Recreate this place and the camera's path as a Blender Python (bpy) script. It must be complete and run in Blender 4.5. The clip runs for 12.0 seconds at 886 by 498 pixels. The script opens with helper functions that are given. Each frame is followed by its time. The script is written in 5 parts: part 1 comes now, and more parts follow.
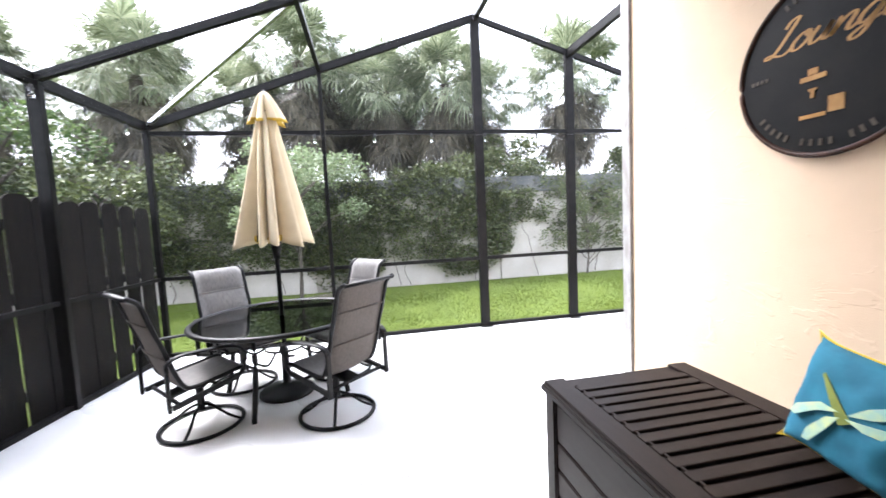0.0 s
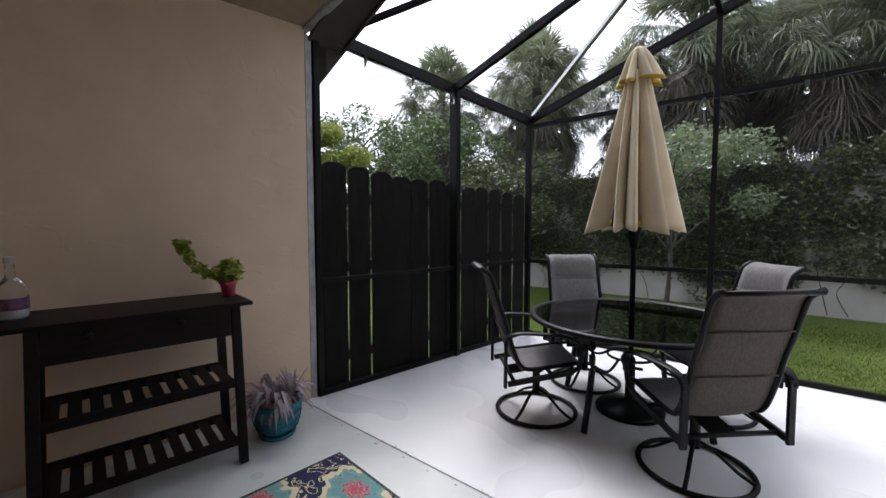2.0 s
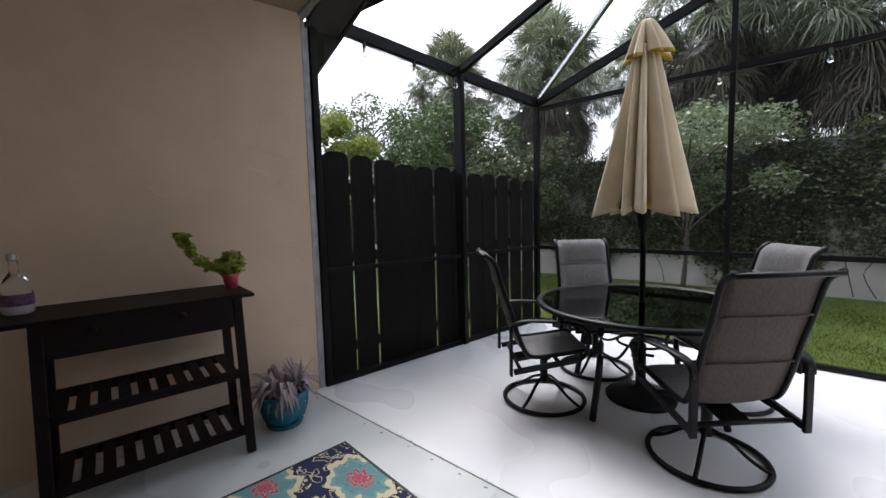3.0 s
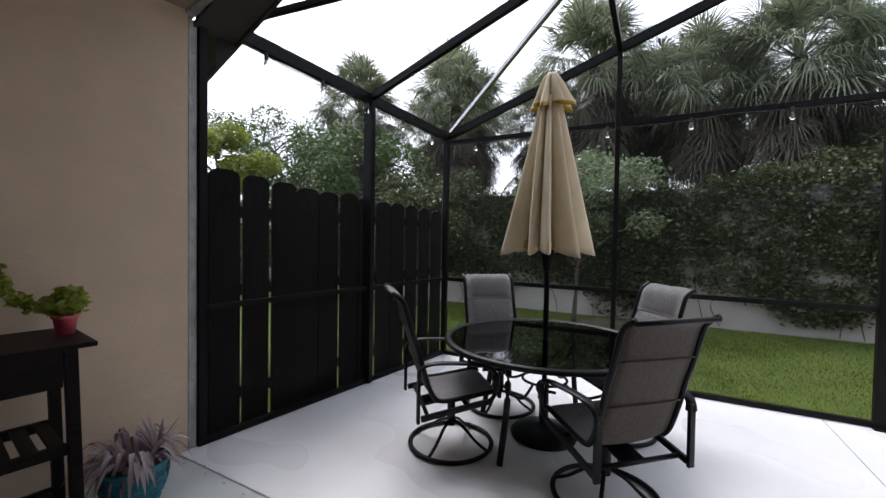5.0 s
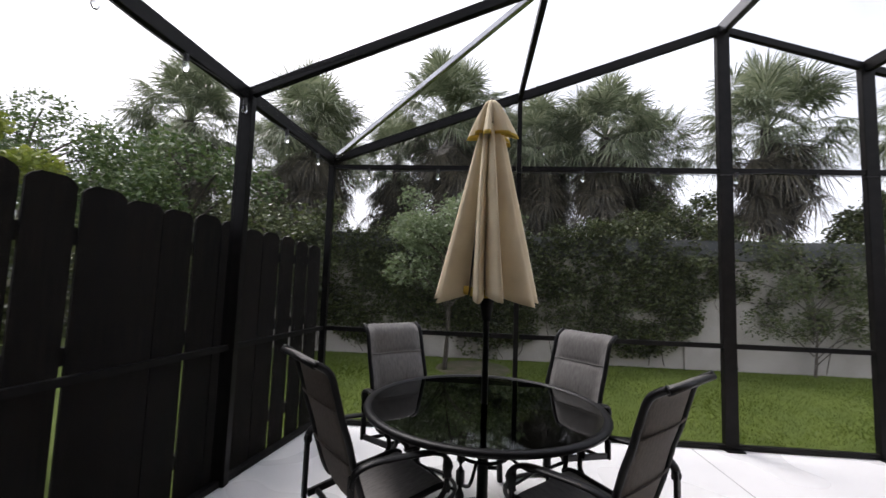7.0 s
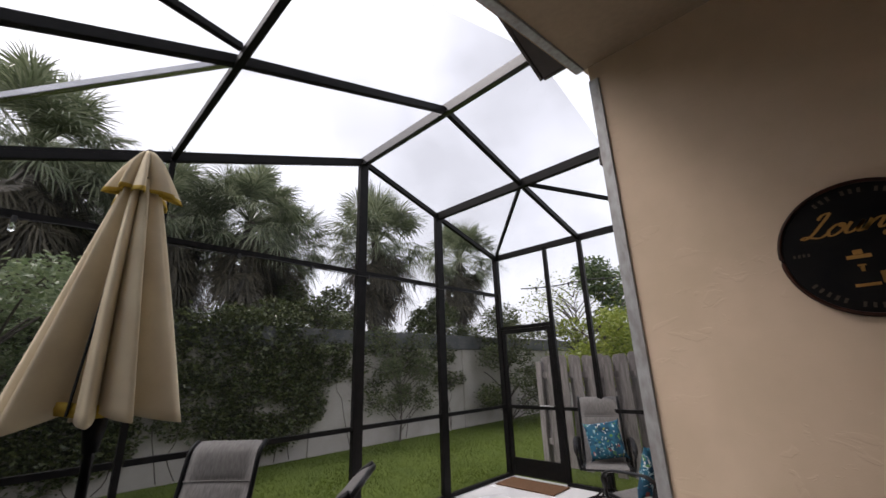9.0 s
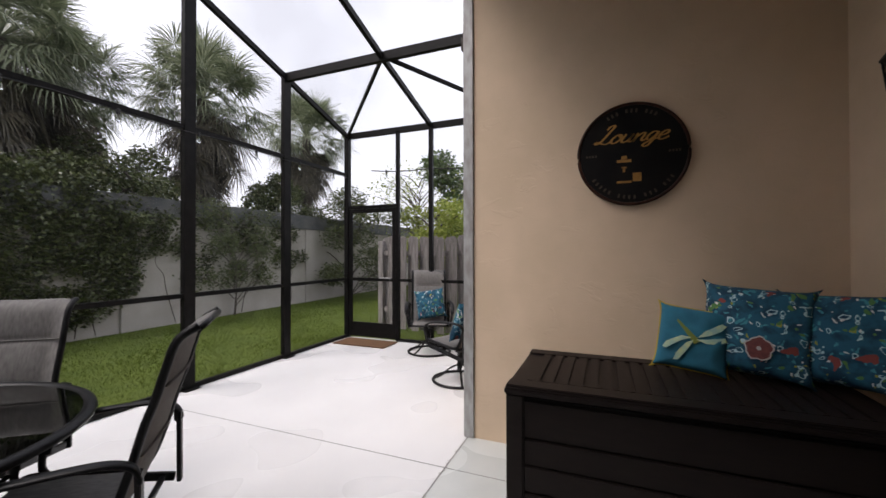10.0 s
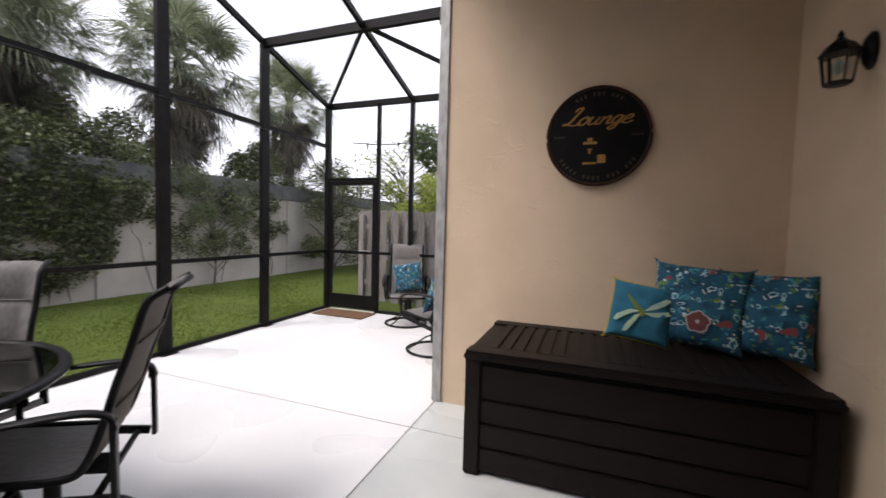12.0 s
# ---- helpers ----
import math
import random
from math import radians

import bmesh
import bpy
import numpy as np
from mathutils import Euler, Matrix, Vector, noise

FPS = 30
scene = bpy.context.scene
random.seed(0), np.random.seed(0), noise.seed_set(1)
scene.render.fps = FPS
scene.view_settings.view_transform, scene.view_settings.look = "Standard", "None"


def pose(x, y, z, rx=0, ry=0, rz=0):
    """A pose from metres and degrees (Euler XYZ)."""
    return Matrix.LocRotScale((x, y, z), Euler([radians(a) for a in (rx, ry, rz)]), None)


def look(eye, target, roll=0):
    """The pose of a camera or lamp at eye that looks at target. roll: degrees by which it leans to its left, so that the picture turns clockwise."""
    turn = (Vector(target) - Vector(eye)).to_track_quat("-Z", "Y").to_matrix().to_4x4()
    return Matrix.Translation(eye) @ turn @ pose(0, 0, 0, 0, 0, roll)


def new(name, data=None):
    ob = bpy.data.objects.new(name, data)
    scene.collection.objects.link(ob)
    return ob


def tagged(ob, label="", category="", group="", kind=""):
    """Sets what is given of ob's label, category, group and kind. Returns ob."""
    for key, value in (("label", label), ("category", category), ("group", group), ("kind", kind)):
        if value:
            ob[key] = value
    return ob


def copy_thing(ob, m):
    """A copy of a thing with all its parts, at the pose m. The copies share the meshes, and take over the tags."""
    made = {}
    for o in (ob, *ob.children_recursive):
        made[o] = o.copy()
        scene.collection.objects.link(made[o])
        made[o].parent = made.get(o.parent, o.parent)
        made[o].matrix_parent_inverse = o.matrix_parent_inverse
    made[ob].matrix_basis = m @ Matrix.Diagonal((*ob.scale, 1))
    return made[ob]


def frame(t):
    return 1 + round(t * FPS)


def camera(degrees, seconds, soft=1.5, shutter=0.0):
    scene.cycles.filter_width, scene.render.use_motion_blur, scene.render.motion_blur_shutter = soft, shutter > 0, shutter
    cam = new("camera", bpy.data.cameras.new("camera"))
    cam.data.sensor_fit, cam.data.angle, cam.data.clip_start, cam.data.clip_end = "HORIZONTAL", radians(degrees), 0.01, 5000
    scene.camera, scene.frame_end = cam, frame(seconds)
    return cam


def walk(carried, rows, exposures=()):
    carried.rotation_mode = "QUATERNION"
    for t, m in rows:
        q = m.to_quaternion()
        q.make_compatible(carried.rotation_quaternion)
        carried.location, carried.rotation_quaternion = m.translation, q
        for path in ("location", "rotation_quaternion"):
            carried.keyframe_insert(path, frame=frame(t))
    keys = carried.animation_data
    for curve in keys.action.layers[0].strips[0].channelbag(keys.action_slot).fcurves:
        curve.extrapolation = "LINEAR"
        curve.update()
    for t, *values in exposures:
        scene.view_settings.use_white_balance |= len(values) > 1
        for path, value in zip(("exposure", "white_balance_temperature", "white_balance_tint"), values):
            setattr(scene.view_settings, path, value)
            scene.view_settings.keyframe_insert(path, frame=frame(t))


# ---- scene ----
cam = camera(96.4, 12.0, soft=1.5, shutter=0.12)
PATH = [
    (0, (2.872, -2.317, 1.517), (3.242, -0.358, 1.357), -2.7),
    (0.5, (2.873, -2.173, 1.543), (2.497, -0.216, 1.382), -3.2),
    (1, (2.745, -2.104, 1.555), (1.853, -0.315, 1.521), -3.6),
    (1.5, (2.759, -1.951, 1.439), (1.58, -0.335, 1.455), 0.8),
    (2, (2.845, -1.733, 1.381), (1.573, -0.194, 1.266), -0.0),
    (2.5, (2.836, -1.732, 1.368), (1.555, -0.208, 1.171), -2.3),
    (3, (2.877, -1.644, 1.37), (1.552, -0.156, 1.199), -1.4),
    (3.5, (2.924, -1.563, 1.378), (1.816, 0.097, 1.25), -0.4),
    (3.7, (2.935, -1.545, 1.378), (1.939, 0.185, 1.255), 0.1),
    (5.3, (2.738, -1.512, 1.446), (1.83, 0.27, 1.45), 1.6),
    (5.5, (2.721, -1.499, 1.408), (1.892, 0.319, 1.495), 2.3),
    (6, (2.485, -1.498, 1.427), (1.805, 0.377, 1.572), 3.3),
    (6.5, (2.275, -1.293, 1.413), (1.793, 0.646, 1.507), 1.6),
    (7, (1.997, -1.151, 1.458), (1.831, 0.835, 1.62), 2.0),
    (7.5, (1.878, -1.098, 1.467), (2.354, 0.783, 1.951), -0.5),
    (7.7, (1.846, -1.087, 1.497), (2.491, 0.705, 2.11), 0.4),
    (9.3, (1.78, -0.941, 1.51), (3.334, 0.225, 1.983), -2.3),
    (9.5, (1.704, -0.917, 1.454), (3.371, 0.14, 1.779), -2.0),
    (9.6, (1.676, -0.951, 1.453), (3.389, 0.061, 1.655), -2.5),
    (10, (1.682, -1.026, 1.37), (3.533, -0.268, 1.386), -0.1),
    (10.5, (1.702, -1.178, 1.367), (3.663, -0.788, 1.31), 0.8),
    (11, (1.645, -1.291, 1.368), (3.639, -1.161, 1.271), 1.3),
    (11.5, (1.638, -1.295, 1.375), (3.632, -1.175, 1.267), 0.4),
    (12, (1.624, -1.16, 1.359), (3.499, -0.472, 1.254), 1.5),
]
EXPOSURES = [(t_, s_, 6150 if t_ < 7 else 6500 if t_ < 9 else 6650, 14 if t_ < 7 else 15 if t_ < 9 else 16) for t_, s_ in (
    (0, 3.1), (0.3, 2.55), (0.6, 1.9), (1.0, 1.62), (1.5, 1.28), (2.5, 1.22), (3.5, 1.24), (5.5, 0.93), (6.3, 0.87), (7.0, 0.94), (7.7, 1.12), (9.3, 0.5), (9.8, 0.65), (10.5, 0.95), (12.0, 1.1))]

walk(cam, [(t, look(e, a, r)) for t, e, a, r in PATH], EXPOSURES)

# world and light
world = bpy.data.worlds.new("world")
scene.world = world
world.use_nodes = True
wn = world.node_tree.nodes
sky = wn.new("ShaderNodeTexSky")
sky.sky_type = "NISHITA"
sky.sun_disc = False
sky.sun_elevation, sky.sun_rotation = radians(53), radians(-48)
sky.air_density, sky.dust_density, sky.ozone_density = 1.0, 5.0, 1.0
hsv = wn.new("ShaderNodeHueSaturation")
hsv.inputs["Saturation"].default_value = 0.5
clouds = wn.new("ShaderNodeTexNoise")
clouds.inputs["Scale"].default_value = 2.2
clouds.inputs["Detail"].default_value = 6
cramp = wn.new("ShaderNodeMapRange")
cramp.inputs[1].default_value, cramp.inputs[2].default_value = 0.35, 0.65
cramp.inputs[3].default_value, cramp.inputs[4].default_value = 0.9, 1.4
cmul = wn.new("ShaderNodeMixRGB")
cmul.blend_type, cmul.inputs[0].default_value = "MULTIPLY", 1.0
wl = world.node_tree.links
wl.new(sky.outputs[0], hsv.inputs["Color"])
wl.new(clouds.outputs[0], cramp.inputs[0])
wl.new(cramp.outputs[0], cmul.inputs[2])
cover = wn.new("ShaderNodeMixRGB")
cover.inputs[0].default_value, cover.inputs[2].default_value = 0.6, (6.6, 6.9, 7.5, 1)
wl.new(hsv.outputs[0], cover.inputs[1])
wl.new(cover.outputs[0], cmul.inputs[1])
wl.new(cmul.outputs[0], wn["Background"].inputs[0])
wn["Background"].inputs[1].default_value = 0.15
sun = new("sun", bpy.data.lights.new("sun", "SUN"))
sun.data.energy, sun.data.angle, sun.data.color = 1.5, radians(28), (1.0, 0.975, 0.95)
sun.matrix_world = look((-4.2, 4.5, 9.0), (0, 0, 0))
scene.view_settings.exposure = 0.0

# ---- materials ----
def socket(mat, name, value):
    mat.node_tree.nodes["Principled BSDF"].inputs[name].default_value = value


def material(name, color, color2=None, scale=8.0, rough=0.6, metal=0.0, bump=0.2, fine=120.0, stretch=(1, 1, 1), detail=5.0, depth=0.004, contrast=(0.35, 0.65), vary=0.0, spec=0.5):
    """A surface with two scales of variation and relief."""
    m = bpy.data.materials.new(name)
    m.use_nodes = True
    n, l = m.node_tree.nodes, m.node_tree.links
    b = n["Principled BSDF"]
    b.inputs["Roughness"].default_value, b.inputs["Metallic"].default_value = rough, metal
    b.inputs["Specular IOR Level"].default_value = spec
    co = n.new("ShaderNodeTexCoord")
    mp = n.new("ShaderNodeMapping")
    mp.inputs["Scale"].default_value = stretch
    l.new(co.outputs["Object"], mp.inputs[0])
    t1 = n.new("ShaderNodeTexNoise")
    t1.inputs["Scale"].default_value, t1.inputs["Detail"].default_value = scale, detail
    t2 = n.new("ShaderNodeTexNoise")
    t2.inputs["Scale"].default_value, t2.inputs["Detail"].default_value = fine, 3
    for t in (t1, t2):
        l.new(mp.outputs[0], t.inputs["Vector"])
    mr = n.new("ShaderNodeMapRange")
    mr.inputs[1].default_value, mr.inputs[2].default_value = contrast
    l.new(t1.outputs[0], mr.inputs[0])
    mix = n.new("ShaderNodeMixRGB")
    mix.inputs[1].default_value = (*color, 1)
    mix.inputs[2].default_value = (*(color2 or [c * 0.8 for c in color]), 1)
    l.new(mr.outputs[0], mix.inputs[0])
    out = mix.outputs[0]
    if vary:
        info = n.new("ShaderNodeObjectInfo")
        geo = n.new("ShaderNodeNewGeometry")
        add = n.new("ShaderNodeMath")
        add.operation = "ADD"
        l.new(info.outputs["Random"], add.inputs[0])
        l.new(geo.outputs["Random Per Island"], add.inputs[1])
        vr = n.new("ShaderNodeMapRange")
        vr.inputs[1].default_value, vr.inputs[2].default_value = 0.0, 2.0
        vr.inputs[3].default_value, vr.inputs[4].default_value = 1 - vary, 1 + vary
        l.new(add.outputs[0], vr.inputs[0])
        hs = n.new("ShaderNodeHueSaturation")
        l.new(vr.outputs[0], hs.inputs["Value"])
        l.new(out, hs.inputs["Color"])
        out = hs.outputs[0]
    l.new(out, b.inputs["Base Color"])
    if bump:
        ad = n.new("ShaderNodeMath")
        ad.operation = "MULTIPLY_ADD"
        ad.inputs[1].default_value = 0.35
        l.new(t2.outputs[0], ad.inputs[0])
        l.new(t1.outputs[0], ad.inputs[2])
        bp = n.new("ShaderNodeBump")
        bp.inputs["Strength"].default_value, bp.inputs["Distance"].default_value = bump, depth
        l.new(ad.outputs[0], bp.inputs["Height"])
        l.new(bp.outputs[0], b.inputs["Normal"])
    return m


M_STUCCO = material("painted_stucco", (0.67, 0.52, 0.38), (0.61, 0.475, 0.34), scale=3, rough=0.85, bump=0.0, detail=6)
sn, sl_ = M_STUCCO.node_tree.nodes, M_STUCCO.node_tree.links
s_co = sn.new("ShaderNodeTexCoord")
s_map = sn.new("ShaderNodeMapping")
s_map.inputs["Scale"].default_value = (1, 1, 1.9)
s_map.inputs["Rotation"].default_value = (0.5, 0, 0)
sl_.new(s_co.outputs["Object"], s_map.inputs[0])
s_sum = None
for s_scale, s_lo, s_hi, s_gain in ((5.0, 0.60, 0.635, 1.0), (15.0, 0.67, 0.71, 0.9), (110.0, 0.0, 1.0, 0.30)):
    s_tex = sn.new("ShaderNodeTexNoise")
    s_tex.inputs["Scale"].default_value, s_tex.inputs["Detail"].default_value, s_tex.inputs["Distortion"].default_value = s_scale, 5, 0.6
    sl_.new(s_map.outputs[0], s_tex.inputs["Vector"])
    s_rng = sn.new("ShaderNodeMapRange")
    s_rng.inputs[1].default_value, s_rng.inputs[2].default_value, s_rng.inputs[4].default_value = s_lo, s_hi, s_gain
    sl_.new(s_tex.outputs[0], s_rng.inputs[0])
    if s_sum:
        s_add = sn.new("ShaderNodeMath")
        sl_.new(s_sum, s_add.inputs[0])
        sl_.new(s_rng.outputs[0], s_add.inputs[1])
        s_sum = s_add.outputs[0]
    else:
        s_sum = s_rng.outputs[0]
s_bump = sn.new("ShaderNodeBump")
s_bump.inputs["Strength"].default_value, s_bump.inputs["Distance"].default_value = 0.27, 0.004
sl_.new(s_sum, s_bump.inputs["Height"])
sl_.new(s_bump.outputs[0], sn["Principled BSDF"].inputs["Normal"])
# wall stucco, darkened here to stand in for the porch's deep shade
M_CEIL = material("shade_darkened_ceiling", (0.31, 0.23, 0.155), (0.28, 0.21, 0.14), scale=20, rough=0.9, bump=0.5, fine=140, depth=0.006)
M_SLAB = material("white_painted_concrete", (0.80, 0.80, 0.80), (0.72, 0.72, 0.725), scale=0.9, rough=0.30, bump=0.12, fine=70, depth=0.003, detail=7, contrast=(0.4, 0.72))
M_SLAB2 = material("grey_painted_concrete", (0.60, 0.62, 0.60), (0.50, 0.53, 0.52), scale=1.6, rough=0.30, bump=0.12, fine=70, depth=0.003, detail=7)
# worn paint: the slab's gloss comes and goes in patches
for m_ in (M_SLAB, M_SLAB2):
    g_ = m_.node_tree.nodes.new("ShaderNodeTexNoise")
    g_.inputs["Scale"].default_value, g_.inputs["Detail"].default_value = 1.2, 1
    q_ = m_.node_tree.nodes.new("ShaderNodeMapRange")
    q_.inputs[1].default_value, q_.inputs[2].default_value = 0.2, 0.8
    q_.inputs[3].default_value, q_.inputs[4].default_value = 0.20, 0.40
    c_ = m_.node_tree.nodes.new("ShaderNodeTexCoord")
    m_.node_tree.links.new(c_.outputs["Object"], g_.inputs["Vector"])
    m_.node_tree.links.new(g_.outputs[0], q_.inputs[0])
    m_.node_tree.links.new(q_.outputs[0], m_.node_tree.nodes["Principled BSDF"].inputs["Roughness"])
M_JOINT = material("dirty_joint", (0.22, 0.22, 0.21), (0.4, 0.4, 0.38), scale=30, rough=0.9)
M_BRONZE = material("bronze_painted_aluminium", (0.006, 0.006, 0.006), (0.010, 0.009, 0.009), scale=14, rough=0.45, metal=0.0, bump=0.05, spec=0.12)
# pale metal imitates the sky's sheen on ordinary bronze paint
M_SKYSHEEN = material("sky_sheen_bronze", (0.42, 0.42, 0.43), (0.34, 0.34, 0.35), rough=0.24, metal=0.9, bump=0.0)
# bronze lightened to imitate the lit side of one roof beam
M_LITBEAM = material("lit_beam_bronze", (0.03, 0.03, 0.032), rough=0.2, bump=0.0, spec=0.9)
M_CHANNEL = material("weathered_metal_channel", (0.42, 0.43, 0.43), (0.30, 0.29, 0.28), scale=25, rough=0.5, metal=0.3, bump=0.25, stretch=(1, 1, 0.4))
M_FENCE = material("dark_stained_fence", (0.009, 0.008, 0.007), (0.018, 0.014, 0.011), scale=9, rough=0.8, stretch=(4, 4, 0.5), bump=0.5, vary=0.25, spec=0.12)
M_GREYFENCE = material("weathered_grey_fence", (0.30, 0.28, 0.27), (0.17, 0.155, 0.15), scale=7, rough=0.9, stretch=(4, 4, 0.5), bump=0.5, vary=0.25)
M_IRON = material("black_powder_coated_metal", (0.006, 0.006, 0.007), (0.010, 0.010, 0.011), scale=30, rough=0.38, bump=0.05, spec=0.18)
M_RESIN = material("dark_brown_resin", (0.0075, 0.0052, 0.0048), (0.0105, 0.0072, 0.0064), scale=14, rough=0.5, stretch=(3, 0.6, 3), bump=0.25, depth=0.002, spec=0.16)
M_BLACKWOOD = material("black_brown_wood", (0.005, 0.0034, 0.003), (0.012, 0.0075, 0.006), scale=10, rough=0.5, stretch=(5, 0.5, 5), bump=0.2, depth=0.002, spec=0.15)
M_CANVAS = material("cream_umbrella_canvas", (0.73, 0.63, 0.445), (0.65, 0.55, 0.38), scale=6, rough=0.9, bump=0.25, fine=300, depth=0.003)
M_GOLD = material("faded_gold_trim", (0.55, 0.38, 0.05), (0.45, 0.30, 0.04), scale=12, rough=0.85)
M_GARDEN = material("beige_garden_wall", (0.42, 0.39, 0.36), (0.33, 0.305, 0.28), scale=1.4, rough=0.9, bump=0.4, fine=40, depth=0.01, detail=8)
M_GRASSG = material("lawn_soil", (0.06, 0.092, 0.005), (0.082, 0.115, 0.008), scale=2.5, rough=0.95, bump=0.8, fine=60, depth=0.03)
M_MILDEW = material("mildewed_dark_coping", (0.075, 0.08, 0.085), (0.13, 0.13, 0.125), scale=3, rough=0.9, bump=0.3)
M_SOIL = material("brown_soil", (0.09, 0.075, 0.05), (0.05, 0.06, 0.02), scale=5, rough=0.95, bump=0.6)
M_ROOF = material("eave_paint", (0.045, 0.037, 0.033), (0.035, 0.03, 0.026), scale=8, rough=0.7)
# the unlit room's darkness is put into this colour
M_ROOMSHADE = material("shade_dark_room_wall", (0.05, 0.04, 0.035), (0.04, 0.032, 0.028), scale=4, rough=0.8)
M_FRAME = material("bronze_door_frame", (0.045, 0.035, 0.03), (0.03, 0.025, 0.02), scale=15, rough=0.45)
# brown stands in for shade on the stucco return
M_RETURN = material("shaded_wall_return", (0.26, 0.17, 0.11), (0.20, 0.13, 0.085), scale=12, rough=0.6)
M_WHITEALU = material("pale_aluminium_edge", (0.55, 0.53, 0.48), (0.45, 0.43, 0.4), scale=12, rough=0.4, metal=0.3)
M_TEALPOT = material("glazed_teal_ceramic", (0.02, 0.19, 0.24), (0.015, 0.11, 0.17), scale=18, rough=0.18, bump=0.1)
M_PINK = material("pink_plastic", (0.75, 0.12, 0.18), (0.68, 0.1, 0.15), scale=10, rough=0.4)
M_COIR = material("brown_coir_mat", (0.15, 0.075, 0.035), (0.10, 0.05, 0.022), scale=60, rough=1.0, bump=0.8, depth=0.01)


def leaf_material(name, a, b, rough=0.45, trans=0.25):
    m = bpy.data.materials.new(name)
    m.use_nodes = True
    n, l = m.node_tree.nodes, m.node_tree.links
    p = n["Principled BSDF"]
    geo = n.new("ShaderNodeNewGeometry")
    mix = n.new("ShaderNodeMixRGB")
    mix.inputs[1].default_value, mix.inputs[2].default_value = (*a, 1), (*b, 1)
    l.new(geo.outputs["Random Per Island"], mix.inputs[0])
    l.new(mix.outputs[0], p.inputs["Base Color"])
    p.inputs["Roughness"].default_value = rough
    tr = n.new("ShaderNodeBsdfTranslucent")
    l.new(mix.outputs[0], tr.inputs[0])
    ms = n.new("ShaderNodeMixShader")
    ms.inputs[0].default_value = trans
    l.new(p.outputs[0], ms.inputs[1])
    l.new(tr.outputs[0], ms.inputs[2])
    l.new(ms.outputs[0], n["Material Output"].inputs[0])
    return m


M_PALM = leaf_material("palm_frond", (0.085, 0.11, 0.055), (0.28, 0.31, 0.20), rough=0.35, trans=0.35)
M_DEADPALM = leaf_material("dead_palm_frond", (0.035, 0.032, 0.02), (0.115, 0.10, 0.066))
M_LEAF = leaf_material("broad_leaf", (0.035, 0.07, 0.02), (0.12, 0.17, 0.05))
M_LEAFPALE = leaf_material("pale_green_leaf", (0.11, 0.155, 0.07), (0.24, 0.29, 0.16), trans=0.35)
M_LEAFYEL = leaf_material("yellow_green_leaf", (0.17, 0.22, 0.03), (0.28, 0.32, 0.06), trans=0.4)
M_IVY = leaf_material("dark_ivy_leaf", (0.028, 0.043, 0.011), (0.125, 0.145, 0.055), rough=0.35)
M_GRASS = leaf_material("grass_blade", (0.07, 0.112, 0.004), (0.12, 0.168, 0.009), trans=0.4)
M_PURPLE = leaf_material("purple_striped_leaf", (0.20, 0.13, 0.15), (0.48, 0.42, 0.42))
M_POTLEAF = leaf_material("lime_leaf", (0.19, 0.26, 0.02), (0.36, 0.40, 0.06), trans=0.35)
M_BARK = material("bark", (0.10, 0.085, 0.07), (0.06, 0.05, 0.042), scale=12, rough=0.95, stretch=(1, 1, 3), bump=0.8, depth=0.03)


def screen_material():
    m = bpy.data.materials.new("insect_screen")
    m.use_nodes = True
    n, l = m.node_tree.nodes, m.node_tree.links
    p = n["Principled BSDF"]
    p.inputs["Base Color"].default_value = (0.018, 0.018, 0.019, 1)
    p.inputs["Roughness"].default_value = 0.6
    p.inputs["Specular IOR Level"].default_value = 0.1
    tr = n.new("ShaderNodeBsdfTransparent")
    no = n.new("ShaderNodeTexNoise")
    no.inputs["Scale"].default_value = 1.2
    mr = n.new("ShaderNodeMapRange")
    mr.inputs[3].default_value, mr.inputs[4].default_value = 0.22, 0.31
    ms = n.new("ShaderNodeMixShader")
    l.new(no.outputs[0], mr.inputs[0])
    l.new(mr.outputs[0], ms.inputs[0])
    l.new(tr.outputs[0], ms.inputs[1])
    l.new(p.outputs[0], ms.inputs[2])
    l.new(ms.outputs[0], n["Material Output"].inputs[0])
    return m


M_SCREEN = screen_material()


def glass_material(name, color, rough=0.02):
    m = bpy.data.materials.new(name)
    m.use_nodes = True
    b = m.node_tree.nodes["Principled BSDF"]
    b.inputs["Base Color"].default_value = (*color, 1)
    b.inputs["Roughness"].default_value = rough
    b.inputs["Transmission Weight"].default_value = 1.0
    b.inputs["IOR"].default_value = 1.45
    return m


M_GLASS = glass_material("clear_glass", (0.92, 0.95, 0.95))
M_SMOKED = glass_material("smoked_glass", (0.055, 0.06, 0.062))


def sling_material():
    m = material("woven_sling_fabric", (0.175, 0.168, 0.16), (0.105, 0.10, 0.096), scale=48, rough=0.8, stretch=(0.5, 2.2, 0.5), bump=0.3, fine=160, depth=0.0015, contrast=(0.3, 0.7))
    return m


M_SLING = sling_material()
# darker copy of the sling: the shade on its rear is in the colour
M_SLINGSHADE = material("shaded_sling_fabric", (0.105, 0.09, 0.079), (0.07, 0.06, 0.053), scale=60, rough=0.85, stretch=(0.8, 1.8, 0.8), bump=0.3, fine=160, depth=0.0015)


